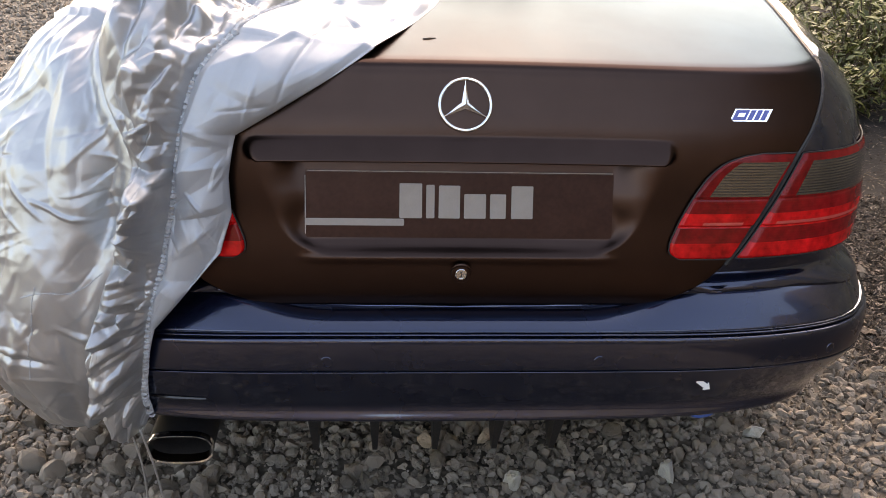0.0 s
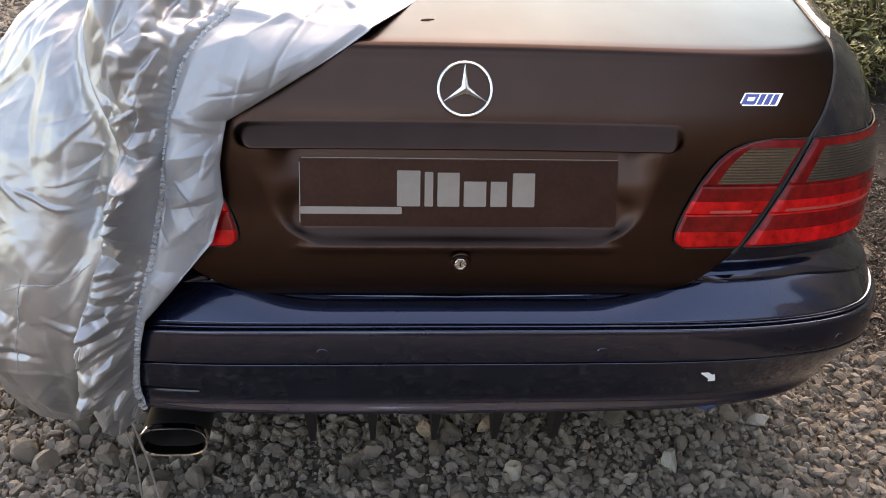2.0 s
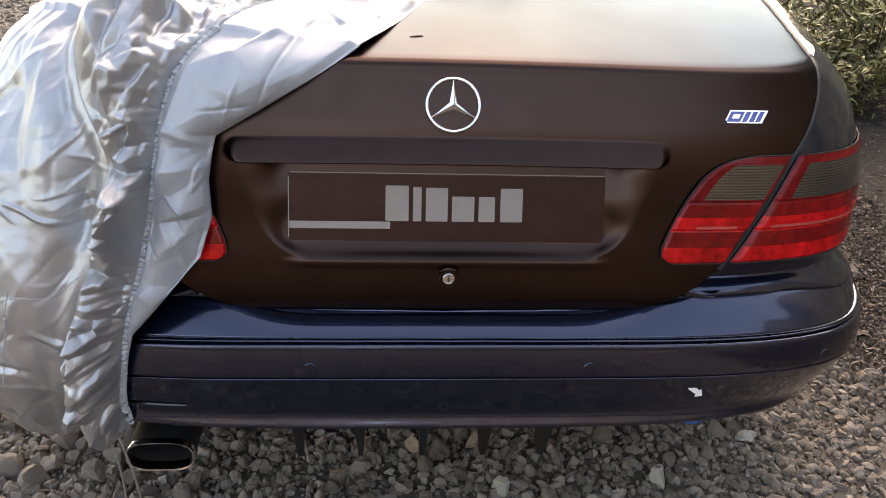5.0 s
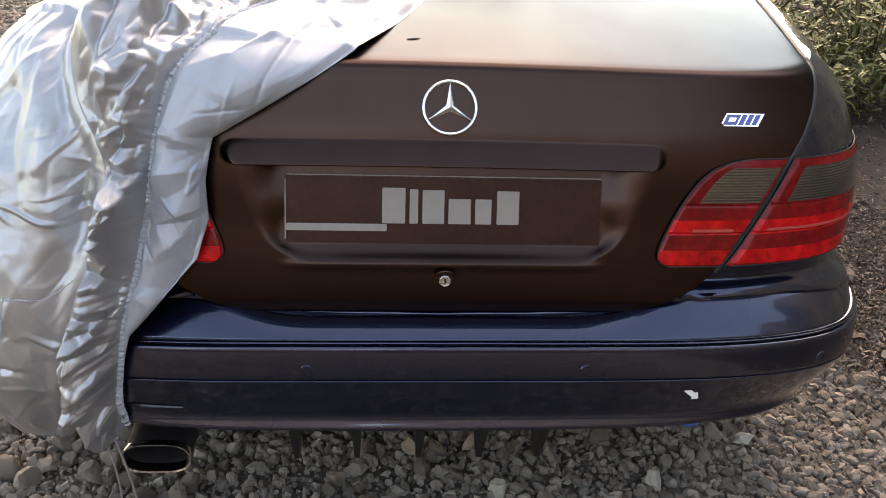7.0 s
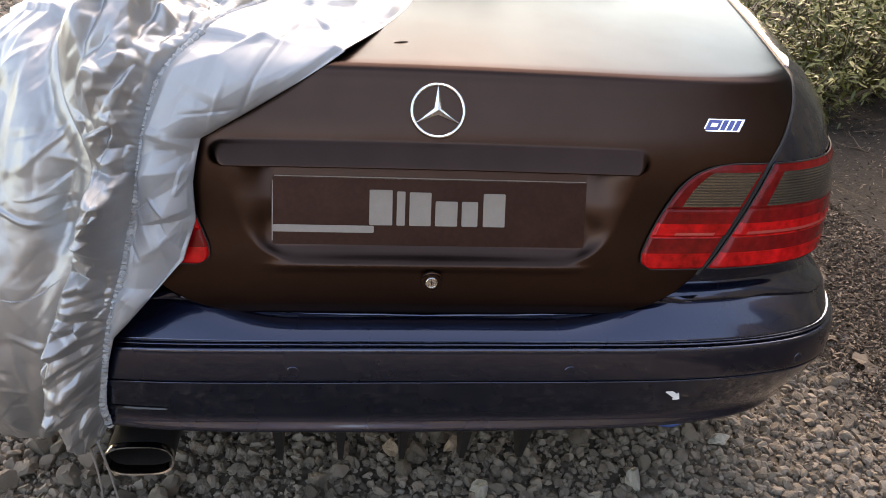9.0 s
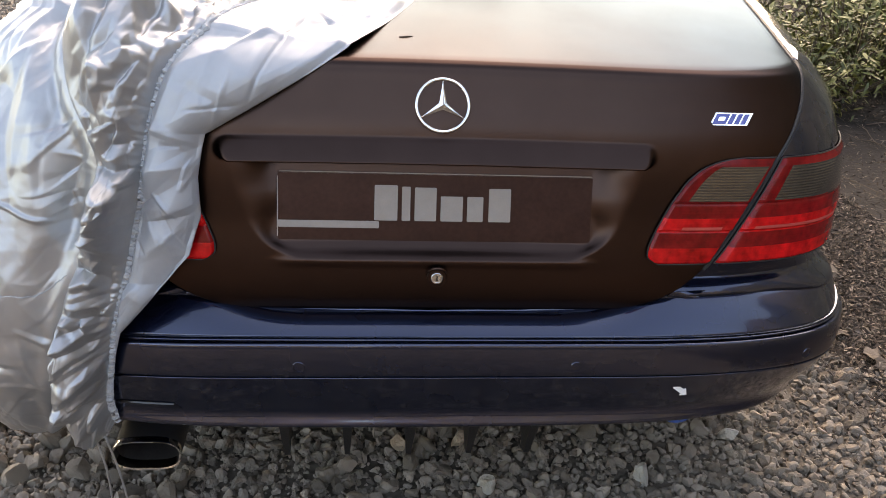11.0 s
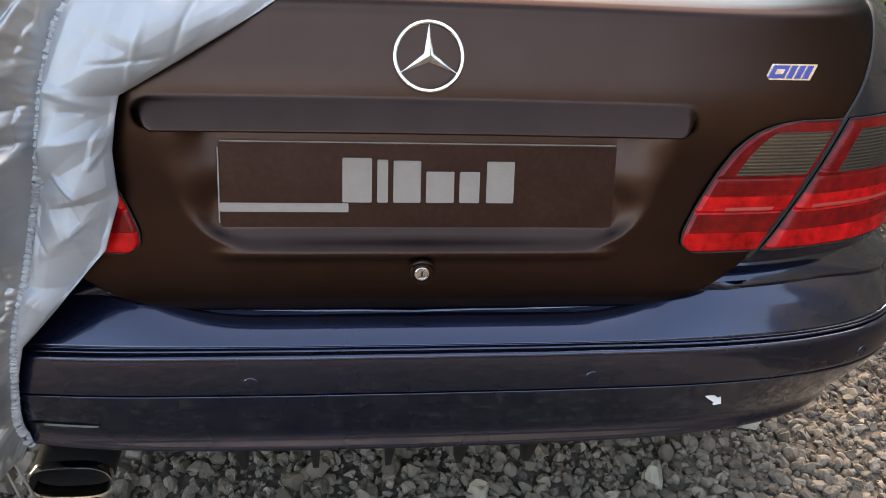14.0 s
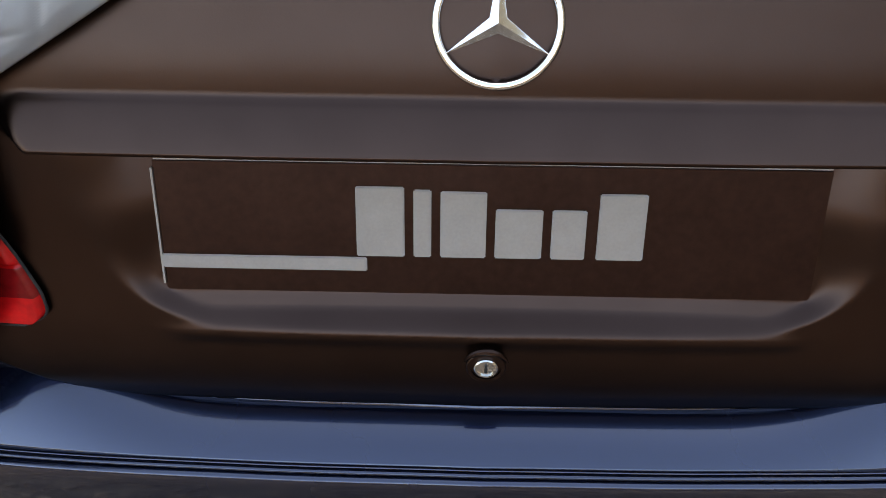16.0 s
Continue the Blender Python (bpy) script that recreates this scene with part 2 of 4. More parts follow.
def skin_arc(s, z, out=0.0):
    """The same by arc length round the corner."""
    px, py = plan(s)
    w = skin_w(z)
    x = px * w
    return np.stack([x, skin_y(z) + py, z - droop(x)], -1)


# ---- the car ----
car = empty("car", "dark blue coupe with a satin black boot lid, parked on gravel", "car")

# boot lid, with the pressed-in plate recess and the raised grip bar
RECESS_TOP, RECESS_BOTTOM = 0.795, 0.634
NX, NZ = 281, 150
zs = np.concatenate([np.linspace(0.5360, 0.63, 22)[:-1], np.linspace(0.63, 0.86, 96)[:-1], np.linspace(0.86, 0.945, 33)])
us = np.linspace(-1, 1, NX)
rows = []
for z in zs:
    half = float(lid_half(z)) - 0.004
    x = us * half
    p = skin(x, np.full(NX, z))
    hw = 0.283 + (0.345 - 0.283) * (z - RECESS_BOTTOM) / (RECESS_TOP - RECESS_BOTTOM)
    dx, dz = hw - np.abs(x), z - RECESS_BOTTOM
    r = 0.068
    corner = (dx < r) & (dz < r)
    inside = np.where(corner, r - np.hypot(r - dx, r - dz), np.minimum(dx, dz))
    soft = 0.011 + 0.068 * ramp01(0.65, 0.74, z)
    mask = ramp01(-0.002, soft, inside) * (1 - ramp01(RECESS_TOP - 0.004, RECESS_TOP + 0.002, z))
    mask = mask * (1 - (1 - ramp01(0.0, 0.09, 0.365 - np.abs(x))) * ramp01(0.74, 0.785, z))
    p[:, 1] += mask * np.maximum(0, (0.0005 + 0.3057 * (z - 0.762) - 0.40 * max(0, 0.656 - z)) - p[:, 1])
    lip = np.exp(-((z - RECESS_BOTTOM + 0.006) / 0.007) ** 2) * ramp01(0.0, 0.05, 0.285 - np.abs(x))
    p[:, 1] -= 0.003 * lip
    tt = (0.834 - z) / 0.040
    bar_end = 0.338 + math.sqrt(max(0.0, 1 - (2 * tt - 1) ** 2)) * 0.019
    ledge = 0.0 if tt <= 0 or tt >= 1 else float((1.12 * tt - 0.12 * tt * tt) * ramp01(0.0, 0.16, tt) * (1 - ramp01(0.92, 1.0, tt)))
    p[:, 1] -= 0.0215 * ledge * ramp01(0, 0.017, bar_end + 0.002 - np.abs(x))
    rows.append(p)
for k in range(1, 46):
    t = k / 45
    x = us * 0.656
    s = arc_at(np.clip(x / 0.838, -0.86, 0.86))
    base = 0.022 + plan(s)[1]
    front = 0.78
    y = base + (front - base) * t**1.7
    zz = 0.945 + deck_rise(y - base + 0.03) + 0.0012 * min(1, t * 10)
    x = us * lid_edge(y)
    rows.append(np.stack([x, y, zz - droop(x)], -1))
V = np.concatenate(rows)
lid = thicken(mesh("boot_lid", V, grid_faces(len(rows), NX), SATIN, car, "satin dark boot lid with a pressed plate recess"), 0.012)

# wings, wrapping round the corners and under the lid
TOP_ROWS = [(0.9462, 0.783, 0.026), (0.9470, 0.774, 0.029)]
wing_w = smooth_curve([0.500, 0.800, 0.845, 0.886, 0.915, 0.932, 0.941, 0.945], [0.0, 0.0, 0.010, 0.028, 0.026, 0.021, 0.008, -0.008])
S_END = 4.2


def bay(s):
    """How far the ledge over the bumper has opened, by arc length from the middle."""
    return ramp01(0.20, 0.47, s) ** 1.6


def body_shell():
    """Both rear wings and the strip below the lid, with the ledge above the bumper that widens at the corners."""
    table = []
    for z in np.concatenate([np.linspace(0.5295, 0.5305, 2), [0.5315, 0.5325, 0.5340], np.linspace(0.536, 0.575, 11), np.linspace(0.585, 0.945, 46)]):
        table.append((z, float(skin_w(z)), float(skin_y(z)), float(lid_half(z))))
    for z, w, y0 in TOP_ROWS:
        table.append((z, 0.838, y0, 0.661))
    a = np.concatenate([np.linspace(0, 1, 110), np.linspace(1, 2, 16)[1:]])
    V, F = [], []
    for side in (1, -1):
        rows = []
        ledge = None
        for z, w, y0, half in table:
            s0 = float(arc_at(min(half / w, 0.8605)))
            s1 = max(1.25, s0 + 0.05)
            s = np.where(a <= 1, s0 + (s1 - s0) * np.minimum(a, 1), s1 + (S_END - s1) * np.maximum(a - 1, 0))
            px, py = plan(s)
            inset = 0.034 * bay(s) * float(ramp01(0.53, 0.575, z)) * (1 - ramp01(0.622, 0.634, np.full(len(s), z))) * (1 - ramp01(1.1, 1.4, s))
            outer = 0.861 * (w + float(wing_w(min(z, 0.945)))) if z <= 0.9455 else 0.861 * dict((r[0], r[1]) for r in TOP_ROWS)[z]
            p0 = float(plan(s0)[0])
            x = half + (px - p0) / max(0.861 - p0, 1e-3) * (outer - half) - inset * 0.55 * ramp01(0.60, 0.85, s)
            lift = 0.028 * bay(s) * (1 - ramp01(0.525, 0.622, np.full(len(s), z))) * (half < 0.6)
            # round the corner the wing runs down flush with the bumper
            flush = ramp01(0.64, 0.92, s) * (1 - float(ramp01(0.545, 0.645, z)))
            x = x + 0.861 * (0.990 - w) * flush
            lift = lift * (1 - 0.75 * flush)
            climb = deck_rise(y0 + py - 0.145) * float(ramp01(0.86, 0.945, z))
            yy = y0 + py
            x = x + 0.10 * np.clip(yy - 0.25, 0, 0.6) * float(ramp01(0.86, 0.945, z))
            if z > 0.9455:
                keep = 0.45 if z < 0.9465 else 0.0
                x = lid_edge(yy) + 0.0065 + keep * (0.715 + 0.10 * np.clip(yy - 0.25, 0, 0.6) - lid_edge(yy)) * ramp01(0.16, 0.26, yy)
            sag = 0.26 * np.clip(x - lid_edge(yy) - 0.0065, 0, 0.07) * ramp01(0.20, 0.32, yy) * float(ramp01(0.89, 0.935, z))
            row = np.stack([side * x, y0 + py + inset - (0.090 + y0) * flush, z + lift + climb - sag - droop(px * w)], -1)
            if ledge is None:
                ledge = (row, px, py, s)
            rows.append(row)
        low, px, py, s = ledge
        rim = np.stack([side * px * 1.001, -0.0985 + py, 0.5085 - droop(px * 0.99)], -1)
        grow = bay(s)
        first = []
        for t in np.linspace(0, 1, 20, endpoint=False):
            q = rim + (low - rim) * t
            q[:, 2] = rim[:, 2] + (low[:, 2] - rim[:, 2]) * ((1.75 - 0.5 * grow) * t - (0.75 - 0.5 * grow) * t * t)
            first.append(q)
        rows = first + rows
        n0 = len(V) and sum(len(v) for v in V)
        V.append(np.concatenate(rows))
        F += [[k + n0 for k in f] for f in grid_faces(len(rows), len(a), side < 0)]
    ob = mesh("body_shell", np.concatenate(V), F, BLUE, car, "glossy dark blue rear wings and tail panel")
    bm = bmesh.new()
    bm.from_mesh(ob.data)
    bmesh.ops.remove_doubles(bm, verts=bm.verts, dist=1e-5)
    for e in bm.edges:
        if len(e.link_faces) == 2 and e.calc_face_angle(0) > 0.42:
            e.smooth = False
    bm.to_mesh(ob.data)
    bm.free()
    return thicken(ob, 0.010)


body_shell()

# dark strip laid in the gap between lid and wings, standing in for shade
for side in (1, -1):
    zz = np.linspace(0.618, 0.94, 56)
    seam = [Vector((side * q[0], q[1] + 0.0015, q[2])) for q in (skin(np.array([float(lid_half(z)) - 0.0015]), np.array([z]))[0] for z in zz)]
    back = 0.022 + float(plan(arc_at(0.656 / 0.838))[1])
    for y in np.linspace(back + 0.004, 0.77, 24):
        x = float(lid_edge(y)) + 0.0032
        seam.append(Vector((side * x, y, 0.9445 + float(deck_rise(y - back + 0.03)) - float(droop(x)))))
    part("lid_seal", tube_bm(seam, [0.0042] * len(seam), 8), MATT_BLACK, car, "dark strip standing in for the shaded lid gap")

# bumper: painted upper part with a groove, dark lower part
UPPER = [(0.502, 0.975, -0.080), (0.5050, 0.997, -0.0955), (0.5066, 1.0030, -0.1000), (0.5068, 1.0058, -0.1026), (0.5056, 1.0075, -0.1042), (0.5042, 1.0070, -0.1038),
         (0.5035, 1.003, -0.099), (0.5015, 1.002, -0.098), (0.5000, 1.010, -0.1055), (0.4975, 1.014, -0.1085), (0.488, 1.017, -0.1105), (0.470, 1.019, -0.1120), (0.452, 1.019, -0.1125), (0.4405, 1.018, -0.1120), (0.4375, 1.016, -0.1105)]
LOWER = [(0.4410, 1.006, -0.0990), (0.4364, 1.0115, -0.1070), (0.4364, 1.0145, -0.1115), (0.4352, 1.016, -0.1128), (0.430, 1.014, -0.1120), (0.405, 0.996, -0.1080), (0.380, 0.974, -0.1030), (0.360, 0.954, -0.0985), (0.350, 0.943, -0.0985), (0.342, 0.934, -0.1010), (0.334, 0.926, -0.1045), (0.328, 0.917, -0.1045),
         (0.321, 0.900, -0.0950), (0.314, 0.882, -0.0730), (0.311, 0.870, -0.0500), (0.310, 0.85, 0.0)]


def round_tail(name, table, mat, label):
    s = np.concatenate([np.linspace(-1.5, -1.0, 14)[:-1], np.linspace(-1.0, 1.0, 181), np.linspace(1.0, 1.5, 14)[1:]])
    px, py = plan(s)
    rows = []
    tt = np.linspace(0, len(table) - 1, (len(table) - 1) * 3 + 1)
    idx = np.arange(len(table))
    fz, fw, fy = [smooth_curve(idx, [r[k] for r in table]) for k in range(3)]
    for t in tt:
        x = px * float(fw(t))
        rows.append(np.stack([x, float(fy(t)) + py, float(fz(t)) - droop(x)], -1))
    return thicken(mesh(name, np.concatenate(rows), grid_faces(len(rows), len(s), True), mat, car, label), 0.006)


round_tail("bumper", UPPER, BLUE, "glossy dark blue upper bumper with a groove")
round_tail("bumper_valance", LOWER, BLUE, "glossy dark blue lower bumper valance")


def bumper_y(x, z):
    t = LOWER + UPPER
    t = sorted(t)
    w = float(np.interp(z, [r[0] for r in t], [r[1] for r in t]))
    y = float(np.interp(z, [r[0] for r in t], [r[2] for r in t]))
    return y + float(plan(arc_at(x / w))[1])


# dark inner shell behind the gaps, floor pan, and the plain shut front
bm = box_bm(1.30, 0.62, 0.40, pose(0, 0.40, 0.72), 0.04)
part("inner_shell", bm, MATT_BLACK, car)
bm = box_bm(1.44, 3.9, 0.14, pose(0, 2.12, 0.34), 0.03)
part("floor_pan", bm, MATT_BLACK, car)

# roof and glass under the cover
def cabin_z(x, y):
    rise = ramp01(0.84, 1.55, y) * (1 - ramp01(2.75, 3.55, y))
    return 1.012 - 0.06 * ramp01(3.0, 4.2, y) + 0.340 * rise * (1 - 0.16 * (np.abs(x) / 0.66) ** 4)


cx, cy = np.linspace(-1, 1, 41), np.linspace(0.785, 4.25, 90)
rows = []
for y in cy:
    rise = float(ramp01(0.84, 1.55, y) * (1 - ramp01(2.75, 3.55, y)))
    x = cx * 0.728
    zz = cabin_z(x, np.full(41, y))
    zz = np.where(np.abs(cx) > 0.93, 0.985 + (zz - 0.985) * (1 - np.abs(cx)) / 0.07, zz)
    rows.append(np.stack([x, np.full(41, y), zz], -1))
full = np.concatenate(rows)
F = grid_faces(90, 41)
glass_f = [f for f in F if 0.86 < full[f[0]][1] < 1.50 and abs(full[f[0]][0]) < 0.6]
rest_f = [f for f in F if f not in set(glass_f)]
mesh("roof", full, rest_f, BLUE, car, "dark blue roof and bonnet")
mesh("rear_window", full, glass_f, GLOSS_BLACK, car, "dark rear window")

# tail lamps
lamp_in = smooth_curve([0.632, 0.640, 0.655, 0.680, 0.720, 0.755, 0.785, 0.803, 0.812, 0.816], [0.379, 0.364, 0.360, 0.367, 0.384, 0.403, 0.427, 0.456, 0.488, 0.522])


def lamp(side, inner):
    thing = new("tail_lamp_inner" if inner else "tail_lamp_outer")
    thing.parent = car
    tagged(thing, "tail lamp with red bands below a smoked window")
    nv, nu = 150, 60
    z0, z1 = 0.632, 0.816
    groups = {}
    P = np.zeros((nv, nu, 3))
    kind = np.empty((nv, nu), dtype=object)
    for j in range(nv):
        v = j / (nv - 1)
        z = z0 + (z1 - z0) * v
        edge = float(lid_half(z))
        u = np.linspace(0, 1, nu)
        if inner:
            x = float(lamp_in(z)) + (edge - 0.011 - float(lamp_in(z))) * u
            p = skin(x, np.full(nu, z))
            lo, hi = 0.16, 0.93
        else:
            s0 = float(arc_at((edge + 0.003) / float(skin_w(z))))
            s = s0 + (1.06 - 0.02 * v - s0) * u
            p = skin_arc(s, np.full(nu, z))
            lo, hi = 0.06, 0.98
        # each band swells towards its foot
        saw = np.interp(v, [0, 0.03, 0.30, 0.315, 0.335, 0.56, 0.575, 0.60, 0.90, 0.93, 1], [0.003, 0.009, 0.005, 0.003, 0.008, 0.005, 0.003, 0.006, 0.006, 0.006, 0.002])
        rim = ramp01(0.0, 0.035, np.minimum(u, 1 - u)) if inner else ramp01(0.0, 0.02, u)
        nrm = np.stack([np.gradient(p[:, 1]), -np.gradient(p[:, 0])], -1)
        nrm /= np.linalg.norm(nrm, axis=1)[:, None]
        d = 0.003 + saw * rim * (1 if inner else 1 - 0.7 * u)
        fl = 0.00020 * np.sin(v * 240) if 0.60 < v < 0.92 else 0.00008 * np.sin(v * 260)
        p[:, 0] += nrm[:, 0] * (d + fl)
        p[:, 1] += nrm[:, 1] * (d + fl)
        p[:, 0] *= side
        P[j] = p
        for i in range(nu):
            if 0.60 < v < 0.925 and lo < u[i] < hi:
                k = "smoked_window"
            elif 0.325 < v < 0.36 and (0.28 if inner else 0.05) < u[i] < 0.80:
                k = "reflector_strip"
            elif v < 0.16 or 0.30 < v < 0.44:
                # foot of each red band, where the glow is painted
                k = "bright_band"
            else:
                k = "red_lens"
            kind[j, i] = k
    flat = P.reshape(-1, 3)
    for j in range(nv - 1):
        for i in range(nu - 1):
            a = j * nu + i
            f = (a, a + 1, a + nu + 1, a + nu)
            groups.setdefault(kind[j, i], []).append(f if side > 0 else f[::-1])
    looks = {"smoked_window": (SMOKED, "smoked ribbed lens"), "reflector_strip": (RED_STRIP, "pale reflector strip"), "bright_band": (RED_GLOW, "red lens band with painted glow"), "red_lens": (RED_LENS, "dark red lens")}
    for k, fs in groups.items():
        used = sorted({i for f in fs for i in f})
        remap = {o: n for n, o in enumerate(used)}
        mesh(k, flat[used], [[remap[i] for i in f] for f in fs], looks[k][0], thing, looks[k][1])
    # dark surround
    ring = np.concatenate([P[0], P[1:, -1], P[-1, ::-1][1:], P[::-1, 0][1:-1]])
    pts = [Vector(q) + Vector((0, -0.001, 0)) for q in ring[::2]]
    part("seal", tube_bm(pts + pts[:1], [0.0014] * (len(pts) + 1), 6), MATT_BLACK, thing, "black rubber seal")
    return thing


for side in (1, -1):
    lamp(side, True)
    lamp(side, False)

# star badge: ring and three tapered spokes on the sloping upper face
ST = pose(0, -0.013, 0.8825, -26, 0, 0)
badge = new("star_badge")
badge.parent = car
tagged(badge, "chrome ring with a three-spoked star")
ring_pts = [ST @ Vector((0.0415 * math.sin(a), 0, 0.0415 * math.cos(a))) for a in [2 * math.pi * k / 72 for k in range(73)]]
part("ring", tube_bm(ring_pts, [0.0030] * 73, 10, False), CHROME, badge)
bm = bmesh.new()
R0, R1 = 0.0068, 0.0405
mid_f = bm.verts.new((0, -0.0065, 0))
mid_b = bm.verts.new((0, 0.004, 0))
tips, vees = [], []
for k in range(3):
    a = 2 * math.pi * k / 3
    b = a + math.pi / 3
    tips.append((bm.verts.new((R1 * math.sin(a), -0.0012, R1 * math.cos(a))), bm.verts.new((R1 * math.sin(a), 0.003, R1 * math.cos(a)))))
    vees.append((bm.verts.new((R0 * math.sin(b), -0.0005, R0 * math.cos(b))), bm.verts.new((R0 * math.sin(b), 0.003, R0 * math.cos(b)))))
for k in range(3):
    t, v, u = tips[k], vees[k], vees[k - 1]
    bm.faces.new((mid_f, t[0], v[0]))
    bm.faces.new((mid_f, u[0], t[0]))
    bm.faces.new((t[0], t[1], v[1], v[0]))
    bm.faces.new((u[0], u[1], t[1], t[0]))
    bm.faces.new((mid_b, v[1], t[1]))
    bm.faces.new((mid_b, t[1], u[1]))
bmesh.ops.transform(bm, matrix=ST, verts=bm.verts)
part("star", bm, CHROME, badge, smooth=False)
foot = tube_bm([ST @ Vector((0, 0.0, -0.0415)), ST @ Vector((0, 0.02, -0.0415))], [0.003, 0.003], 8)
part("stem", foot, CHROME, badge)

# small slanted badge with bars
bc = Vector((0.488, float(skin(np.array([0.488]), np.array([0.876]))[0, 1]) - 0.002, 0.8625))
BG = Matrix.Translation(bc) @ pose(0, 0, 0, -20, 1, 4.5)


def slanted(x0, x1, z0, z1, y0, y1, lean=0.5):
    bm = bmesh.new()
    vs = [bm.verts.new((x + lean * z, y, z)) for y in (y0, y1) for x, z in ((x0, z0), (x1, z0), (x1, z1), (x0, z1))]
    for f in ((0, 1, 2, 3), (7, 6, 5, 4), (0, 4, 5, 1), (1, 5, 6, 2), (2, 6, 7, 3), (3, 7, 4, 0)):
        bm.faces.new([vs[i] for i in f])
    bmesh.ops.transform(bm, matrix=BG, verts=bm.verts)
    return bm


small = new("side_badge")
small.parent = car
tagged(small, "small slanted badge with chrome and blue bars")
part("badge_base", slanted(-0.0335, 0.0335, -0.0105, 0.0105, -0.003, 0.003), CHROME, small, smooth=False)
part("blue_field", slanted(-0.030, -0.007, -0.0085, 0.0085, -0.0045, -0.003), BADGE_BLUE, small, smooth=False)
for k, x in enumerate((-0.003, 0.009, 0.0205)):
    part("blue_bar", slanted(x, x + 0.0075, -0.0085, 0.0085, -0.0045, -0.003), BADGE_BLUE, small, smooth=False)
part("raised_mark", slanted(-0.025, -0.013, -0.003, 0.0035, -0.0060, -0.0045), CHROME, small, smooth=False)

# plate with its pale edge and plain bars in place of the writing
PL = pose(0, -0.001, 0.762, -17, 0, 0)
plate = new("number_plate")
plate.parent = car
tagged(plate, "dark plate with pale plain bars")
part("plate_board", box_bm(0.52, 0.005, 0.111, PL @ pose(0, 0.0, -0.0555), 0.0015), PLATE, plate)
part("top_edge", box_bm(0.516, 0.004, 0.0016, PL @ pose(0, -0.0015, 0.0006)), PALE, plate)
part("side_edge", box_bm(0.0016, 0.004, 0.098, PL @ pose(-0.2608, -0.0015, -0.056)), PALE, plate)


def plate_bar(x0, x1, z0, z1):
    bm = box_bm(x1 - x0, 0.0022, z1 - z0, PL @ pose((x0 + x1) / 2, -0.0036, (z0 + z1) / 2), 0.001)
    part("plain_bar", bm, PALE, plate)


plate_bar(-0.260, -0.096, -0.0905, -0.0785)
for x0, x1, top in ((-0.104, -0.066, -0.019), (-0.059, -0.045, -0.021), (-0.038, -0.002, -0.022), (0.005, 0.042, -0.036), (0.049, 0.076, -0.036), (0.085, 0.122, -0.022)):
    plate_bar(x0, x1, -0.0775, top)

# lock with its hooded rim
LK = pose(0.001, -0.0635, 0.603, -4, 0, 0)
lock = new("boot_lock")
lock.parent = car
tagged(lock, "round steel boot lock under a hood")


def disc_bm(r0, r1, depth, m, n=36):
    """A short turned cylinder with a bevelled front."""
    bm = bmesh.new()
    rings = []
    for r, y in ((r0, 0.004), (r0, -depth + 0.001), (r0 - 0.001, -depth), (r1, -depth), (r1, -depth + 0.0015)):
        rings.append([bm.verts.new((r * math.cos(a), y, r * math.sin(a))) for a in [2 * math.pi * k / n for k in range(n)]])
    for q0, q1 in zip(rings, rings[1:]):
        for k in range(n):
            bm.faces.new((q0[k], q0[(k + 1) % n], q1[(k + 1) % n], q1[k]))
    bm.faces.new(rings[-1])
    bmesh.ops.transform(bm, matrix=m, verts=bm.verts)
    return bm


part("rim", disc_bm(0.0165, 0.0125, 0.003, LK), SATIN, lock, "dark rim")
part("cylinder", disc_bm(0.0100, 0.0075, 0.005, LK), WORN_STEEL, lock, "worn steel key cylinder")
part("key_slot", box_bm(0.0022, 0.001, 0.008, LK @ pose(0, -0.0042, 0)), MATT_BLACK, lock, "dark key slot")
hood = [LK @ Vector((0.019 * math.sin(a), -0.003, 0.017 * math.cos(a) + 0.001)) for a in np.linspace(-1.25, 1.25, 24)]
part("hood", tube_bm(hood, [0.0028 * math.sin(math.pi * (k + 0.7) / 24.4) + 0.0003 for k in range(24)], 8), SATIN, lock)

# parking sensors, tow cover arrow, raised strip standing in for a reflected line
for x in (-0.226, 0.246, 0.70, -0.70):
    z = 0.458
    y = bumper_y(x, z)
    yaw = math.degrees(math.atan2(bumper_y(x + 0.01, z) - bumper_y(x - 0.01, z), 0.02))
    part("parking_sensor", disc_bm(0.0105, 0.0085, 0.0012, pose(x, y, z - float(droop(x)), 0, 0, yaw), 28), BLUE, car, "round dark parking sensor")
bm = bmesh.new()
arrow = [(-0.018, 0.0048), (0.005, 0.0048), (0.005, 0.0085), (0.0150, 0.0), (0.005, -0.0085), (0.005, -0.0048), (-0.018, -0.0048)]
yaw = math.degrees(math.atan2(bumper_y(0.46, 0.405) - bumper_y(0.44, 0.405), 0.02))
AR = pose(0.450, bumper_y(0.45, 0.405) - 0.001, 0.391, -6, 0, yaw) @ pose(0, 0, 0, 0, 38, 0)
vs = [[bm.verts.new(AR @ Vector((x, y, z))) for x, z in arrow] for y in (-0.001, 0.002)]
bm.faces.new(vs[0])
bm.faces.new(vs[1][::-1])
for k in range(7):
    bm.faces.new((vs[0][k - 1], vs[1][k - 1], vs[1][k], vs[0][k]))
part("tow_arrow", bm, WHITE, car, "white arrow decal", smooth=False)
streak = [(x, bumper_y(x, 0.372) - 0.001, 0.372 - float(droop(x))) for x in np.linspace(-0.54, -0.44, 9)]
part("trim_strip", tube_bm(streak, [0.001] + [0.003] * 7 + [0.002], 6), GLOSS_BLACK, car, "thin raised strip standing in for a reflected line")

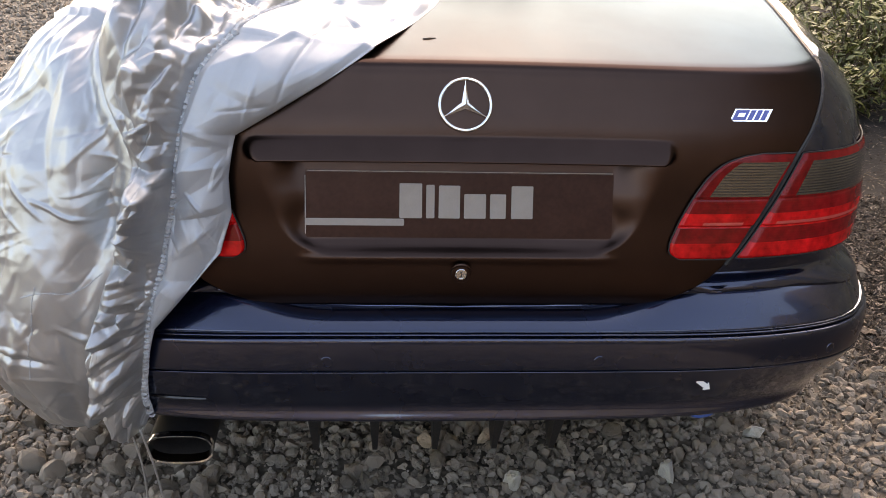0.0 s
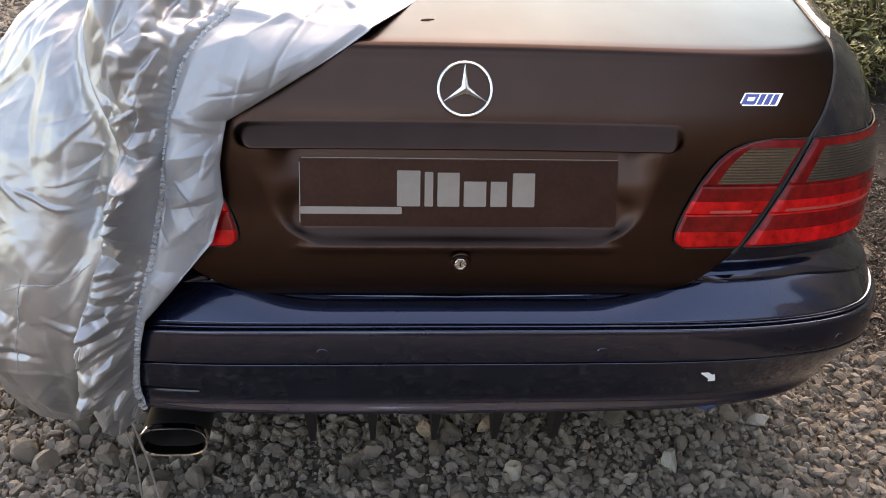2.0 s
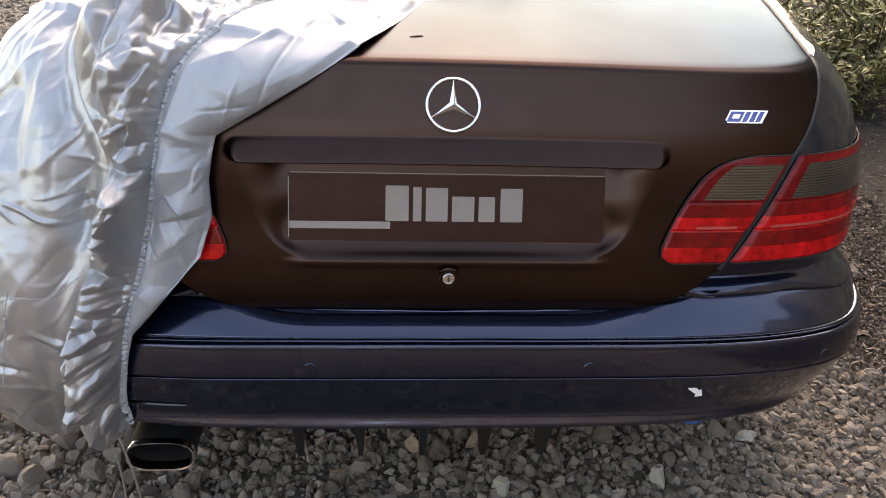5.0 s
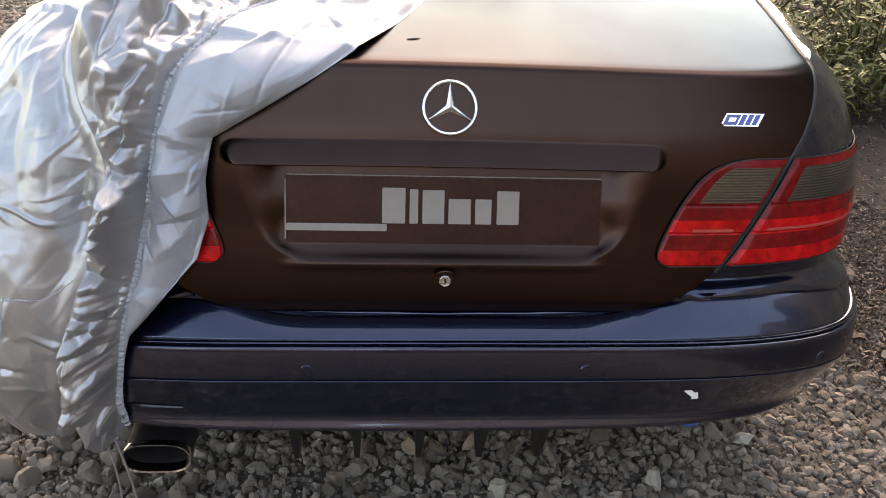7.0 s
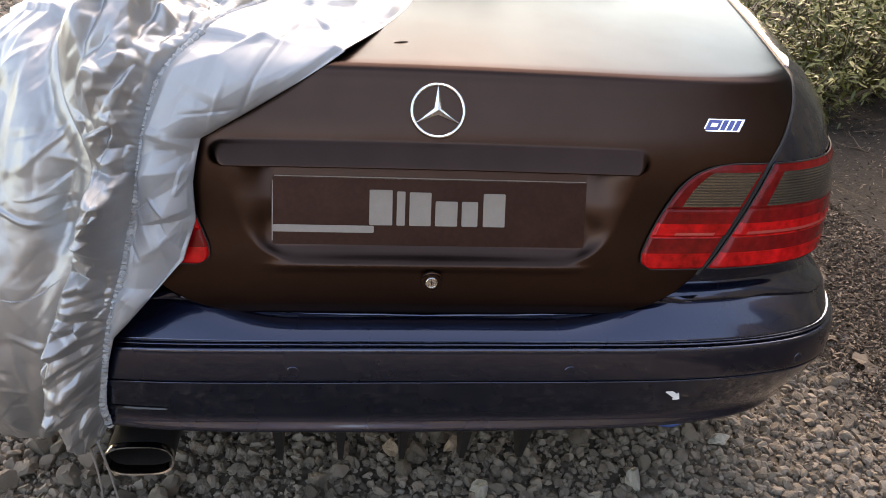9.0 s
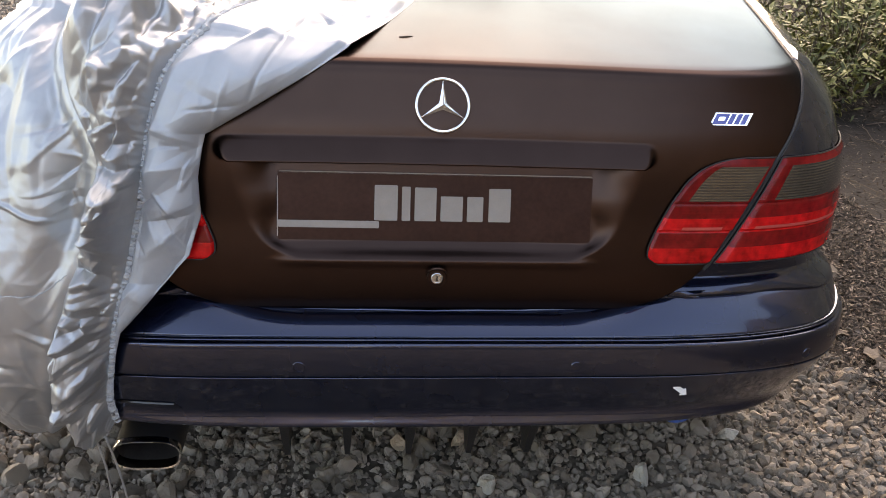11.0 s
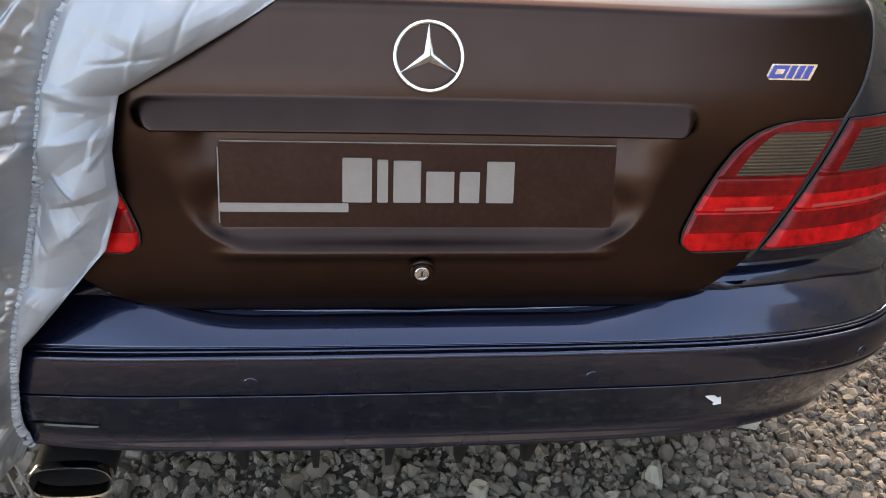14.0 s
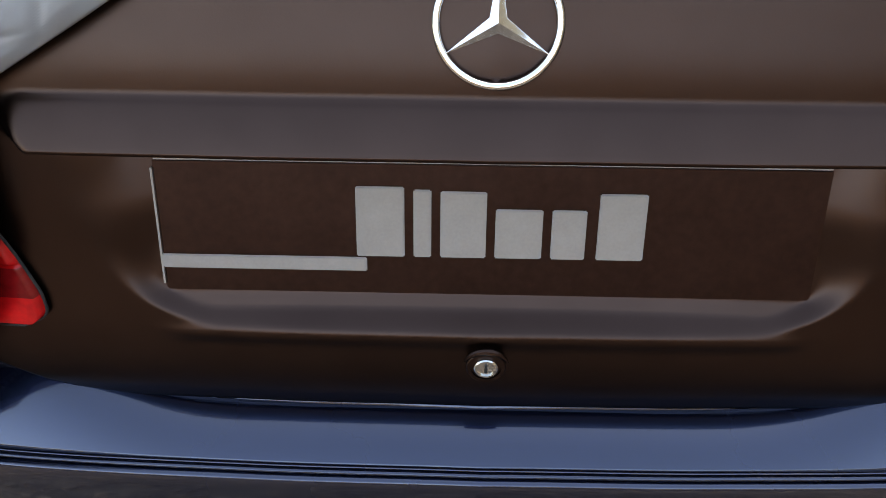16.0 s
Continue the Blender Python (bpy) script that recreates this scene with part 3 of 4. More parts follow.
# diffuser lip and fins below the bumper
bm = box_bm(0.80, 0.30, 0.03, pose(-0.05, 0.12, 0.296), 0.008)
part("diffuser", bm, MATT_BLACK, car, "black diffuser panel")
for x in (-0.262, -0.145, -0.025, 0.095, 0.212):
    bm = bmesh.new()
    prof = [(-0.03, 0.300), (0.16, 0.300), (0.15, 0.262), (0.06, 0.148), (0.035, 0.155)]
    sides = [[bm.verts.new((x + dx * (1.0 if z > 0.28 else 0.45), y, z)) for y, z in prof] for dx in (-0.011, 0.011)]
    bm.faces.new(sides[0])
    bm.faces.new(sides[1][::-1])
    for k in range(5):
        bm.faces.new((sides[0][k - 1], sides[1][k - 1], sides[1][k], sides[0][k]))
    part("diffuser_fin", bm, MATT_BLACK, car, smooth=False)

# exhaust tail pipe, a flat oval with a rolled lip
exhaust = new("exhaust_tip")
exhaust.parent = car
tagged(exhaust, "oval chrome exhaust tip, dark inside")


def oval(rx, rz, y, n=44):
    out = []
    for k in range(n):
        a = 2 * math.pi * k / n
        c, s = math.cos(a), math.sin(a)
        out.append(Vector((-0.502 + rx * math.copysign(abs(c) ** 0.62, c), y, 0.236 + rz * math.copysign(abs(s) ** 0.80, s) + 0.03 * (y + 0.05))))
    return out


def oval_loft(sections, mat, name, label):
    bm = bmesh.new()
    rings = [[bm.verts.new(p) for p in oval(*s)] for s in sections]
    for r0, r1 in zip(rings, rings[1:]):
        for k in range(len(r0)):
            bm.faces.new((r0[k], r0[(k + 1) % len(r0)], r1[(k + 1) % len(r1)], r1[k]))
    if name == "inside":
        bm.faces.new(rings[-1])
    part(name, bm, mat, exhaust, label)


oval_loft([(0.058, 0.030, 0.32), (0.059, 0.0305, 0.05), (0.0598, 0.0308, -0.050)], MATT_BLACK, "pipe", "dark pipe behind the lip")
oval_loft([(0.0605, 0.0315, -0.047), (0.0605, 0.0315, -0.052), (0.0615, 0.0325, -0.058), (0.0605, 0.0315, -0.062), (0.0575, 0.0285, -0.061), (0.0565, 0.0275, -0.056), (0.056, 0.027, -0.04)], CHROME, "shell", "chrome lip")
oval_loft([(0.0563, 0.0273, -0.046), (0.055, 0.026, 0.0), (0.045, 0.020, 0.20)], DARK_STEEL, "inside", "dark inside")

# blue towing eye under the bumper
eye_pts = [Vector((0.482 + 0.028 * math.sin(a), -0.02, 0.300 + 0.022 * math.cos(a))) for a in np.linspace(0, 2 * math.pi, 33)]
part("towing_eye", tube_bm(eye_pts, [0.008] * 33, 8, False), TOW_BLUE, car, "blue painted towing eye")

# wheels
for x in (-0.74, 0.74):
    for y in (0.72, 3.42):
        wheel = new("wheel")
        wheel.parent = car
        bm = bmesh.new()
        prof = [(0.20, -0.10), (0.285, -0.11), (0.312, -0.09), (0.316, 0.0), (0.312, 0.09), (0.285, 0.11), (0.20, 0.10)]
        rings = [[bm.verts.new((x + o, y + r * math.cos(a), 0.316 + r * math.sin(a))) for a in [2 * math.pi * k / 40 for k in range(40)]] for r, o in prof]
        for r0, r1 in zip(rings, rings[1:]):
            for k in range(40):
                bm.faces.new((r0[k], r0[(k + 1) % 40], r1[(k + 1) % 40], r1[k]))
        part("tyre", bm, RUBBER, wheel, "black rubber tyre")
        bm = bmesh.new()
        bmesh.ops.create_cone(bm, cap_ends=True, segments=32, radius1=0.205, radius2=0.205, depth=0.15, matrix=pose(x, y, 0.316, 0, 90, 0))
        part("rim", bm, WORN_STEEL, wheel, "silver wheel rim")

# ---- the cover: one sheet, drawn back over the car's left side ----
cover = empty("car_cover", "crumpled silver car cover pulled back over the car", "car cover")
ENV_Z = [0.26, 0.30, 0.45, 0.55, 0.70, 0.85, 0.93, 0.955]
env_y = smooth_curve(ENV_Z, [-0.030, -0.062, -0.113, -0.108, -0.062, -0.034, 0.006, 0.040])
env_w = smooth_curve(ENV_Z, [0.88, 0.93, 1.01, 1.005, 0.995, 0.945, 0.87, 0.830])
# where the free edge, the elastic hem and the deep fold lie, by height on the tail (0 foot, 1 shoulder) and on across the top (to 2)
LEVELS = [0.0, 0.08, 0.20, 0.34, 0.48, 0.62, 0.76, 0.87, 0.93, 1.0, 1.06, 1.12, 1.23, 1.35, 1.48, 1.7, 2.0]


def edge_s(h):
    """The free edge: near upright up the tail, then slanting straight across the lid from a sharp corner."""
    return np.interp(h, [0.0, 0.10, 0.20, 0.30, 0.40, 0.50, 0.60, 0.70, 0.808, 0.92, 1.0, 1.12, 1.23, 1.35, 1.48, 1.7, 2.0],
                     [-0.566, -0.539, -0.518, -0.505, -0.450, -0.396, -0.380, -0.387, -0.384, -0.266, -0.178, -0.050, 0.030, 0.30, 0.95, 1.6, 2.0])


hem_s = smooth_curve(LEVELS, [-0.569, -0.551, -0.524, -0.511, -0.484, -0.470, -0.466, -0.468, -0.468, -0.440, -0.398, -0.330, -0.26, 0.05, 0.70, 1.4, 1.9])
fold_s = smooth_curve(LEVELS, [-0.650, -0.630, -0.600, -0.578, -0.548, -0.520, -0.525, -0.585, -0.620, -0.655, -0.660, -0.64, -0.55, -0.36, 0.3, 1.0, 1.6])
COVER_MID = Vector((0, 2.15, 0))


def field(u, v, seed):
    """Smooth random values between -1 and 1 over a plane, one hill or hollow to each unit."""
    iu, iv = np.floor(u).astype(int), np.floor(v).astype(int)
    fu, fv = u - iu, v - iv
    fu, fv = fu * fu * (3 - 2 * fu), fv * fv * (3 - 2 * fv)

    def at(a, b):
        q = (a * 374761393 + b * 668265263 + seed * 2246822519) & 0x7FFFFFFF
        q = ((q ^ (q >> 13)) * 1274126177) & 0x7FFFFFFF
        return (q ^ (q >> 16)) % 20011 / 10005.5 - 1
    return (at(iu, iv) * (1 - fu) + at(iu + 1, iv) * fu) * (1 - fv) + (at(iu, iv + 1) * (1 - fu) + at(iu + 1, iv + 1) * fu) * fv


def facets(U, V, seed, size, stretch, angle, rough=0.5):
    """Flat triangles of uneven size meeting in sharp ridges and valleys, as in crumpled foil: heights of about -1 to 1."""
    rs = np.random.RandomState(seed)
    c, sn = math.cos(angle), math.sin(angle)
    X, Y = (U * c + V * sn) / (size * stretch), (V * c - U * sn) / size
    x0, x1, y0, y1 = X.min() - 1.5, X.max() + 1.5, Y.min() - 1.5, Y.max() + 1.5
    gx_, gy_ = np.meshgrid(np.arange(x0, x1 + 1), np.arange(y0, y1 + 1), indexing="ij")
    pts = np.stack([gx_, gy_], -1).reshape(-1, 2)
    pts = pts + rs.uniform(-rough, rough, pts.shape) + np.stack([0.5 * (np.round(pts[:, 1] - y0) % 2), 0 * pts[:, 1]], -1)
    vs, _, tris, _, _, _ = geometry.delaunay_2d_cdt([Vector(p) for p in pts], [], [], 0, 1e-7)
    hs = rs.uniform(-1, 1, len(vs))
    H = np.zeros(U.size)
    order = np.argsort(X.ravel())
    xs, ys = X.ravel()[order], Y.ravel()[order]
    for t in tris:
        (ax, ay), (bx, by), (cx_, cy_) = vs[t[0]], vs[t[1]], vs[t[2]]
        i0, i1 = np.searchsorted(xs, [min(ax, bx, cx_), max(ax, bx, cx_)])
        if i1 <= i0:
            continue
        px, py = xs[i0:i1], ys[i0:i1]
        det = (by - cy_) * (ax - cx_) + (cx_ - bx) * (ay - cy_)
        if abs(det) < 1e-9:
            continue
        w0 = ((by - cy_) * (px - cx_) + (cx_ - bx) * (py - cy_)) / det
        w1 = ((cy_ - ay) * (px - cx_) + (ax - cx_) * (py - cy_)) / det
        w2 = 1 - w0 - w1
        m = (w0 >= -1e-9) & (w1 >= -1e-9) & (w2 >= -1e-9)
        H[order[i0:i1][m]] = hs[t[0]] * w0[m] + hs[t[1]] * w1[m] + hs[t[2]] * w2[m]
    return H.reshape(U.shape)


def add_creases(D, U, V, rs, count, box, length, width, height, lean=None, spread=0.6):
    """Straight tent-shaped creases, laid at random within a box of the cloth's own plane."""
    for _ in range(count):
        cu, cv = rs.uniform(box[0], box[1]), rs.uniform(box[2], box[3])
        ang = rs.uniform(0, math.pi) if lean is None else rs.normal(lean, spread)
        ln = rs.uniform(*length)
        w1, w2 = rs.uniform(*width), rs.uniform(*width) * rs.choice([0.35, 1.0])
        hgt = rs.uniform(*height) * rs.choice([1, 1, -1]) * min(w1, w2) * 2.2
        c, s = math.cos(ang), math.sin(ang)
        along, off = (U - cu) * c + (V - cv) * s, (V - cv) * c - (U - cu) * s
        off = off + 0.15 * ln * (along / ln) ** 2 * rs.uniform(-1, 1)
        tent = np.where(off > 0, 1 - off / w1, 1 + off / w2)
        D += hgt * np.clip(tent, 0, 1) * np.clip(1.25 * (1 - (along / (ln / 2)) ** 2), 0, 1)


def build_cover():
    a = np.concatenate([np.linspace(0, 1, 96, endpoint=False), np.linspace(1, 2, 96, endpoint=False), np.linspace(2, 3, 180, endpoint=False), np.linspace(3, 4, 41)])
    h = np.concatenate([np.linspace(0, 1, 380, endpoint=False), np.linspace(1, 1.30, 170, endpoint=False), np.linspace(1.30, 2.0, 30)])
    base = np.zeros((len(h), len(a), 3))
    S, wide = np.zeros((len(h), len(a))), np.zeros((len(h), 1))
    for j, hh in enumerate(h):
        e, m, f = float(edge_s(hh)), float(hem_s(hh)), float(fold_s(hh))
        s = np.interp(a, [0, 1, 2, 3, 4], [e, m, f, min(-1.02, f - 0.3), -5.1])
        S[j], wide[j] = s, min(1.0, abs(e - m) / 0.09)
        px, py = plan(s)
        # the side closes round the front of the car
        px = px * np.cos(np.maximum(np.abs(s) - 4.6, 0) / 0.5 * 1.2)
        if hh <= 1:
            foot = 0.342 - 0.030 * np.exp(-((s + 0.605) / 0.03) ** 2)
            z = foot + (0.955 - foot) * hh
            zc = np.clip(z, 0.26, 0.955)
            x, y = px * (env_w(zc) + 0.035 * ramp01(0.86, 0.94, zc) * ramp01(0.55, 0.80, np.abs(px))), env_y(zc) + py
            z = z + 0.6 * deck_rise(y - 0.06) * float(ramp01(0.7, 1.0, hh)) - 0.022 * ramp01(0.60, 0.84, -px) * float(ramp01(0.6, 1.0, hh))
        else:
            k = hh - 1
            x0, y0 = px * (0.830 + 0.035 * ramp01(0.55, 0.80, np.abs(px))), 0.04 + py
            x, y = x0 * (1 - k), y0 + (COVER_MID.y - y0) * k
            z = np.full(len(a), 0.955) - 0.013 * min(1, k * 14) + deck_rise(y + 0.005) * (1 - 0.4 * ramp01(0.5, 0.8, -x))
            z = z - 0.022 * ramp01(0.60, 0.84, -px) * (1 - float(ramp01(0.0, 0.4, k)))
            z = z + 0.36 * ramp01(0.85, 1.55, y) * (1 - ramp01(2.9, 3.7, y)) * ramp01(0.0, 0.28, np.full(len(a), k) + 0.12 * ramp01(0.85, 1.5, y))
        base[j] = np.stack([x, y, z - (droop(x) if hh <= 1 else droop(x) * (1 - 0.3 * min(1, 4 * (hh - 1))))], -1)
    nrm = np.cross(np.gradient(base, axis=1), np.gradient(base, axis=0))
    nrm /= np.linalg.norm(nrm, axis=2)[:, :, None] + 1e-9
    if nrm[60, 250, 1] > 0:
        nrm = -nrm
    # soften the turn over the shoulder
    for _ in range(3):
        run = np.cumsum(np.concatenate([np.repeat(nrm[:1], 22, 0), nrm, np.repeat(nrm[-1:], 21, 0)]), axis=0)
        nrm = (run[43:] - np.concatenate([run[:1] * 0, run[:-44]])) / 43
        nrm /= np.linalg.norm(nrm, axis=2)[:, :, None] + 1e-9
    A, Hh = np.meshgrid(a, h)
    U, V = S, np.where(Hh <= 1, Hh * 0.62, 0.62 + (Hh - 1) * 2.1)
    top = ramp01(0.9, 1.05, Hh)
    # the three widths of the sheet: turned-out lining, pouch beside the hem, long side panel
    t1, t2, t3 = np.clip(A, 0, 1), np.clip(A - 1, 0, 1), np.clip(A - 2, 0, 1)
    b1, b2 = np.sin(np.pi * t1), np.sin(np.pi * t2)
    root = 0.016 + 0.018 * ramp01(0.3, 0.6, Hh)
    D1 = root - (root - 0.005) * (1 - t1) * wide + 0.026 * b1**0.8 * (1 - 0.4 * top) * wide
    D1 = D1 + 0.006 * field(U * 14, V * 7, 5) * b1 * wide
    D2 = root + 0.060 * b2**0.7 * (1 - 0.35 * top) + 0.03 * t2 + 0.012 * field(U * 16 + V * 6, V * 11 - U * 5, 7) * b2
    D2 = D2 * (1 - 0.45 * (1 - ramp01(0.0, 0.25, Hh)))
    join = (root + 0.03) * (1 - 0.45 * (1 - ramp01(0.0, 0.25, Hh)))
    D3 = 0.064 - 0.016 * np.exp(-((t3 - 0.07) / 0.05) ** 2) + 0.03 * np.sin(np.pi * t3) + 0.012 * field(U * 9 + V * 2, V * 3.2, 9) * np.minimum(1, t3 * 5)
    D3 = join + (D3 - join) * ramp01(0.0, 0.06, t3)
    D3 = D3 * (1 - 0.85 * ramp01(0.65, 0.98, Hh) * ramp01(0.10, 0.6, t3)) * (1 - 0.65 * (1 - ramp01(0.0, 0.30, Hh)) * ramp01(0.1, 0.6, t3))
    D = np.where(A <= 1, D1, np.where(A <= 2, D2, D3))
    # gathers pulled in by the elastic
    near = np.exp(-(A - 1) / 0.22) * (A >= 1)
    pleat = np.abs(((V * 105 + 1.3 * field(V * 40, U * 20, 21)) % 1.0) - 0.5) * 2 - 0.5
    D = D + 0.0035 * near * pleat
    D = D - 0.008 * ramp01(0.9, 1.0, Hh) * (1 - t1) * (A < 1)
    out = base + nrm * D[:, :, None]
    hang = 0.012 * field(U * 12, V * 0 + 0.5, 31) * np.clip(1 - Hh / 0.2, 0, 1) * (A > 1)
    out[:, :, 2] -= hang + 0.020 * np.exp(-((A - 1.55) / 0.35) ** 2) * np.clip(1 - Hh / 0.5, 0, 1) ** 2 * (A > 1)
    # crumpling: broad flat facets, smaller ones among them, and thin creases across
    nh, na = 550, int(np.searchsorted(a, 3.0)) + 1
    cut = (slice(0, nh), slice(0, na))
    u, v, A_, H_ = U[cut], V[cut], A[cut], Hh[cut]
    q2, q3 = b2[cut], np.clip(t3[cut] * 12, 0, 1) * np.clip((1 - t3[cut]) * 8, 0, 1)
    patch = ramp01(-0.35, 0.45, field(u * 6 + 3, v * 5, 41))
    lining_f = 0.016 * facets(u, v, 1, 0.085, 1.9, 0.75) + 0.011 * facets(u, v, 2, 0.036, 2.2, 0.5) * (0.4 + 0.6 * patch) + 0.0042 * facets(u, v, 9, 0.016, 2.0, 1.3) * (1 - 0.7 * patch)
    pouch_f = 0.024 * facets(u, v, 3, 0.062, 1.5, 1.0) + 0.025 * facets(u, v, 4, 0.027, 1.5, 2.2) + 0.011 * facets(u, v, 5, 0.012, 1.4, 0.3)
    panel_f = 0.016 * facets(u, v, 6, 0.085, 2.4, 1.45) + 0.016 * facets(u, v, 7, 0.036, 2.2, 1.9) * (0.4 + 0.6 * patch) + 0.0055 * facets(u, v, 8, 0.017, 1.8, 0.6) * (0.3 + 0.7 * patch)
    rs = np.random.RandomState(12)
    c1, c2, c3 = np.zeros_like(u), np.zeros_like(u), np.zeros_like(u)
    add_creases(c1, u, v, rs, 60, (-0.55, 0.05, 0.10, 1.20), (0.06, 0.26), (0.004, 0.012), (0.12, 0.40))
    add_creases(c1, u, v, rs, 26, (-0.50, -0.36, 0.15, 0.55), (0.03, 0.10), (0.003, 0.008), (0.20, 0.50))
    add_creases(c2, u, v, rs, 90, (-0.68, -0.40, 0.0, 0.80), (0.03, 0.12), (0.004, 0.012), (0.20, 0.50))
    add_creases(c3, u, v, rs, 110, (-1.05, -0.54, 0.0, 0.75), (0.08, 0.34), (0.004, 0.012), (0.15, 0.45), 1.35, 0.45)
    add_creases(c3, u, v, rs, 130, (-1.05, -0.54, 0.0, 0.75), (0.03, 0.13), (0.003, 0.009), (0.18, 0.50))
    rough = np.where(A_ <= 1, (lining_f + c1) * np.minimum(1, t1[cut] / 0.08) * np.clip((1 - t1[cut]) * 8, 0, 1) * wide[:nh] ** 0.5, np.where(A_ <= 2, (pouch_f + c2) * np.clip(q2 * 1.6, 0, 1), (panel_f + c3) * q3))
    out[cut] += nrm[cut] * np.maximum(rough, 0.004 - D[cut])[:, :, None]
    n = len(a)
    flat = out.reshape(-1, 3)
    faces = grid_faces(len(h), n, True)
    split = int(np.searchsorted(a, 1.0))
    lining, outer = [], []
    for f in faces:
        (lining if (f[0] % n) < split and (f[1] % n) <= split and (f[2] % n) <= split else outer).append(f)
    for name, fs, mat, label in (("lining_flap", lining, LINING, "pale blue-grey lining turned outwards"), ("outer_sheet", outer, SILVER, "silver coated outer cloth with creases")):
        used = sorted({i for f in fs for i in f})
        remap = {o: k for k, o in enumerate(used)}
        thicken(mesh(name, flat[used], [[remap[i] for i in f] for f in fs], mat, cover, label), 0.0015, 0.0)
    return out, split


sheet, hem_col = build_cover()

# gathered elastic hem
hem = sheet[:530:2, hem_col]
pts, rad = [], []
for k in range(len(hem) - 1):
    for m in range(2):
        t = m / 2
        pts.append(Vector(hem[k] * (1 - t) + hem[k + 1] * t) + Vector((0.001, -0.003, 0)))
        rad.append(0.0056 + 0.0018 * math.sin(len(pts) * 2.1) + 0.0010 * noise.noise(Vector((len(pts) * 0.3, 0, 0))))
part("elastic_hem", tube_bm(pts, rad, 8), STITCH, cover, "gathered grey elastic hem")

# sewn seams on the side panel
for rise, across in (((0.39, 0.46), (2.24, 2.03)), ((0.42, 0.20), (2.20, 2.19))):
    run_ = []
    for t in np.linspace(0, 1, 60):
        row, col = int(380 * (rise[0] + (rise[1] - rise[0]) * t)), hem_col + int(round(96 + 180 * (across[0] + (across[1] - across[0]) * t - 2)))
        run_.append(Vector(sheet[row, col]) + Vector((-0.0004, -0.0008, 0)))
    part("seam", tube_bm(run_, [0.0011 + 0.0004 * math.sin(k * 1.9) for k in range(60)], 6), STITCH, cover, "grey stitched seam")

# ---- ground: one sheet to the horizon, gravel, and the leafy bank ----
def soil_mix(x, y):
    """0 on gravel, 1 on the leafy soil beside the car's right."""
    edge = 1.10 + 0.10 * np.sin(y * 1.7 + 0.6) + 0.05 * np.sin(y * 5.1) - 0.05 * (y - 0.4)
    return ramp01(-0.16, 0.22, x - edge) * ramp01(-2.5, -0.5, y)


def ground_z(x, y):
    b = soil_mix(x, y)
    return -0.012 + 0.10 * ramp01(1.2, 3.2, x) * b + 0.35 * ramp01(2.6, 6.0, x) * b + 0.010 * np.sin(3.1 * x + 1.3 * y) * np.sin(2.3 * y)


gx = np.concatenate([[-600, -200, -60, -25, -12, -7], np.linspace(-4.5, 5.0, 150), [7, 12, 25, 60, 200, 600]])
gy = np.concatenate([[-600, -200, -60, -25, -12, -6], np.linspace(-3.5, 8.0, 170), [12, 25, 60, 200, 600]])
GX, GY = np.meshgrid(gx, gy, indexing="ij")
GZ = ground_z(GX, GY)
ground = tagged(mesh("ground", np.stack([GX, GY, GZ], -1).reshape(-1, 3), grid_faces(len(gx), len(gy), True), GRAVEL), "grey crushed gravel turning to leafy soil", "ground", kind="structure")
ground.data.materials.append(SOIL)
fm = []
for p in ground.data.polygons:
    c = p.center
    # unseen ground behind the camera turned to soil, to darken the lid's reflections
    fm.append(1 if float(soil_mix(c.x, c.y)) > 0.5 or c.y < -2.4 else 0)
ground.data.polygons.foreach_set("material_index", fm)

# stone shapes: broken, angular lumps
rng = np.random.RandomState(4)


def ico(sub):
    bm = bmesh.new()
    bmesh.ops.create_icosphere(bm, subdivisions=sub, radius=1)
    v = np.array([q.co[:] for q in bm.verts])
    f = [[q.index for q in face.verts] for face in bm.faces]
    bm.free()
    return v, f


ICO2, ICO2_F = ico(2)
ICO1, ICO1_F = ico(1)


def chip(v, cuts):
    """A lump chipped flat by random planes."""
    v = v * rng.uniform(0.8, 1.2, 3) * np.array([1.1, 0.9, 0.72])
    for _ in range(cuts):
        d = rng.normal(size=3)
        d /= np.linalg.norm(d)
        at = rng.uniform(0.38, 0.68)
        over = np.maximum(v @ d - at, 0)
        v = v - over[:, None] * d
    return v * 1.35 + rng.normal(scale=0.025, size=v.shape)


SHAPES2 = [chip(ICO2, 9) for _ in range(14)]
SHAPES1 = [chip(ICO1, 5) for _ in range(14)]


def turn():
    q = rng.normal(size=4)
    w, x, y, z = q / np.linalg.norm(q)
    return np.array([[1 - 2 * (y * y + z * z), 2 * (x * y - z * w), 2 * (x * z + y * w)], [2 * (x * y + z * w), 1 - 2 * (x * x + z * z), 2 * (y * z - x * w)], [2 * (x * z - y * w), 2 * (y * z + x * w), 1 - 2 * (x * x + y * y)]])


def scatter(name, places, shapes, tris, mat, label):
    """One mesh of many stones; places are x, y, z, size."""
    n = len(shapes[0])
    V = np.zeros((len(places) * n, 3))
    T = np.array(tris)
    F = np.zeros((len(places) * len(T), 3), int)
    for k, (x, y, z, r) in enumerate(places):
        V[k * n:(k + 1) * n] = shapes[rng.randint(len(shapes))] @ (turn() * np.array([1, 1, 0.9])).T * r + (x, y, z)
        F[k * len(T):(k + 1) * len(T)] = T + k * n
    me = bpy.data.meshes.new(name)
    me.from_pydata(V.tolist(), [], F.tolist())
    me.materials.append(mat)
    ob = new(name, me)
    return tagged(ob, label, "gravel", kind="stuff")


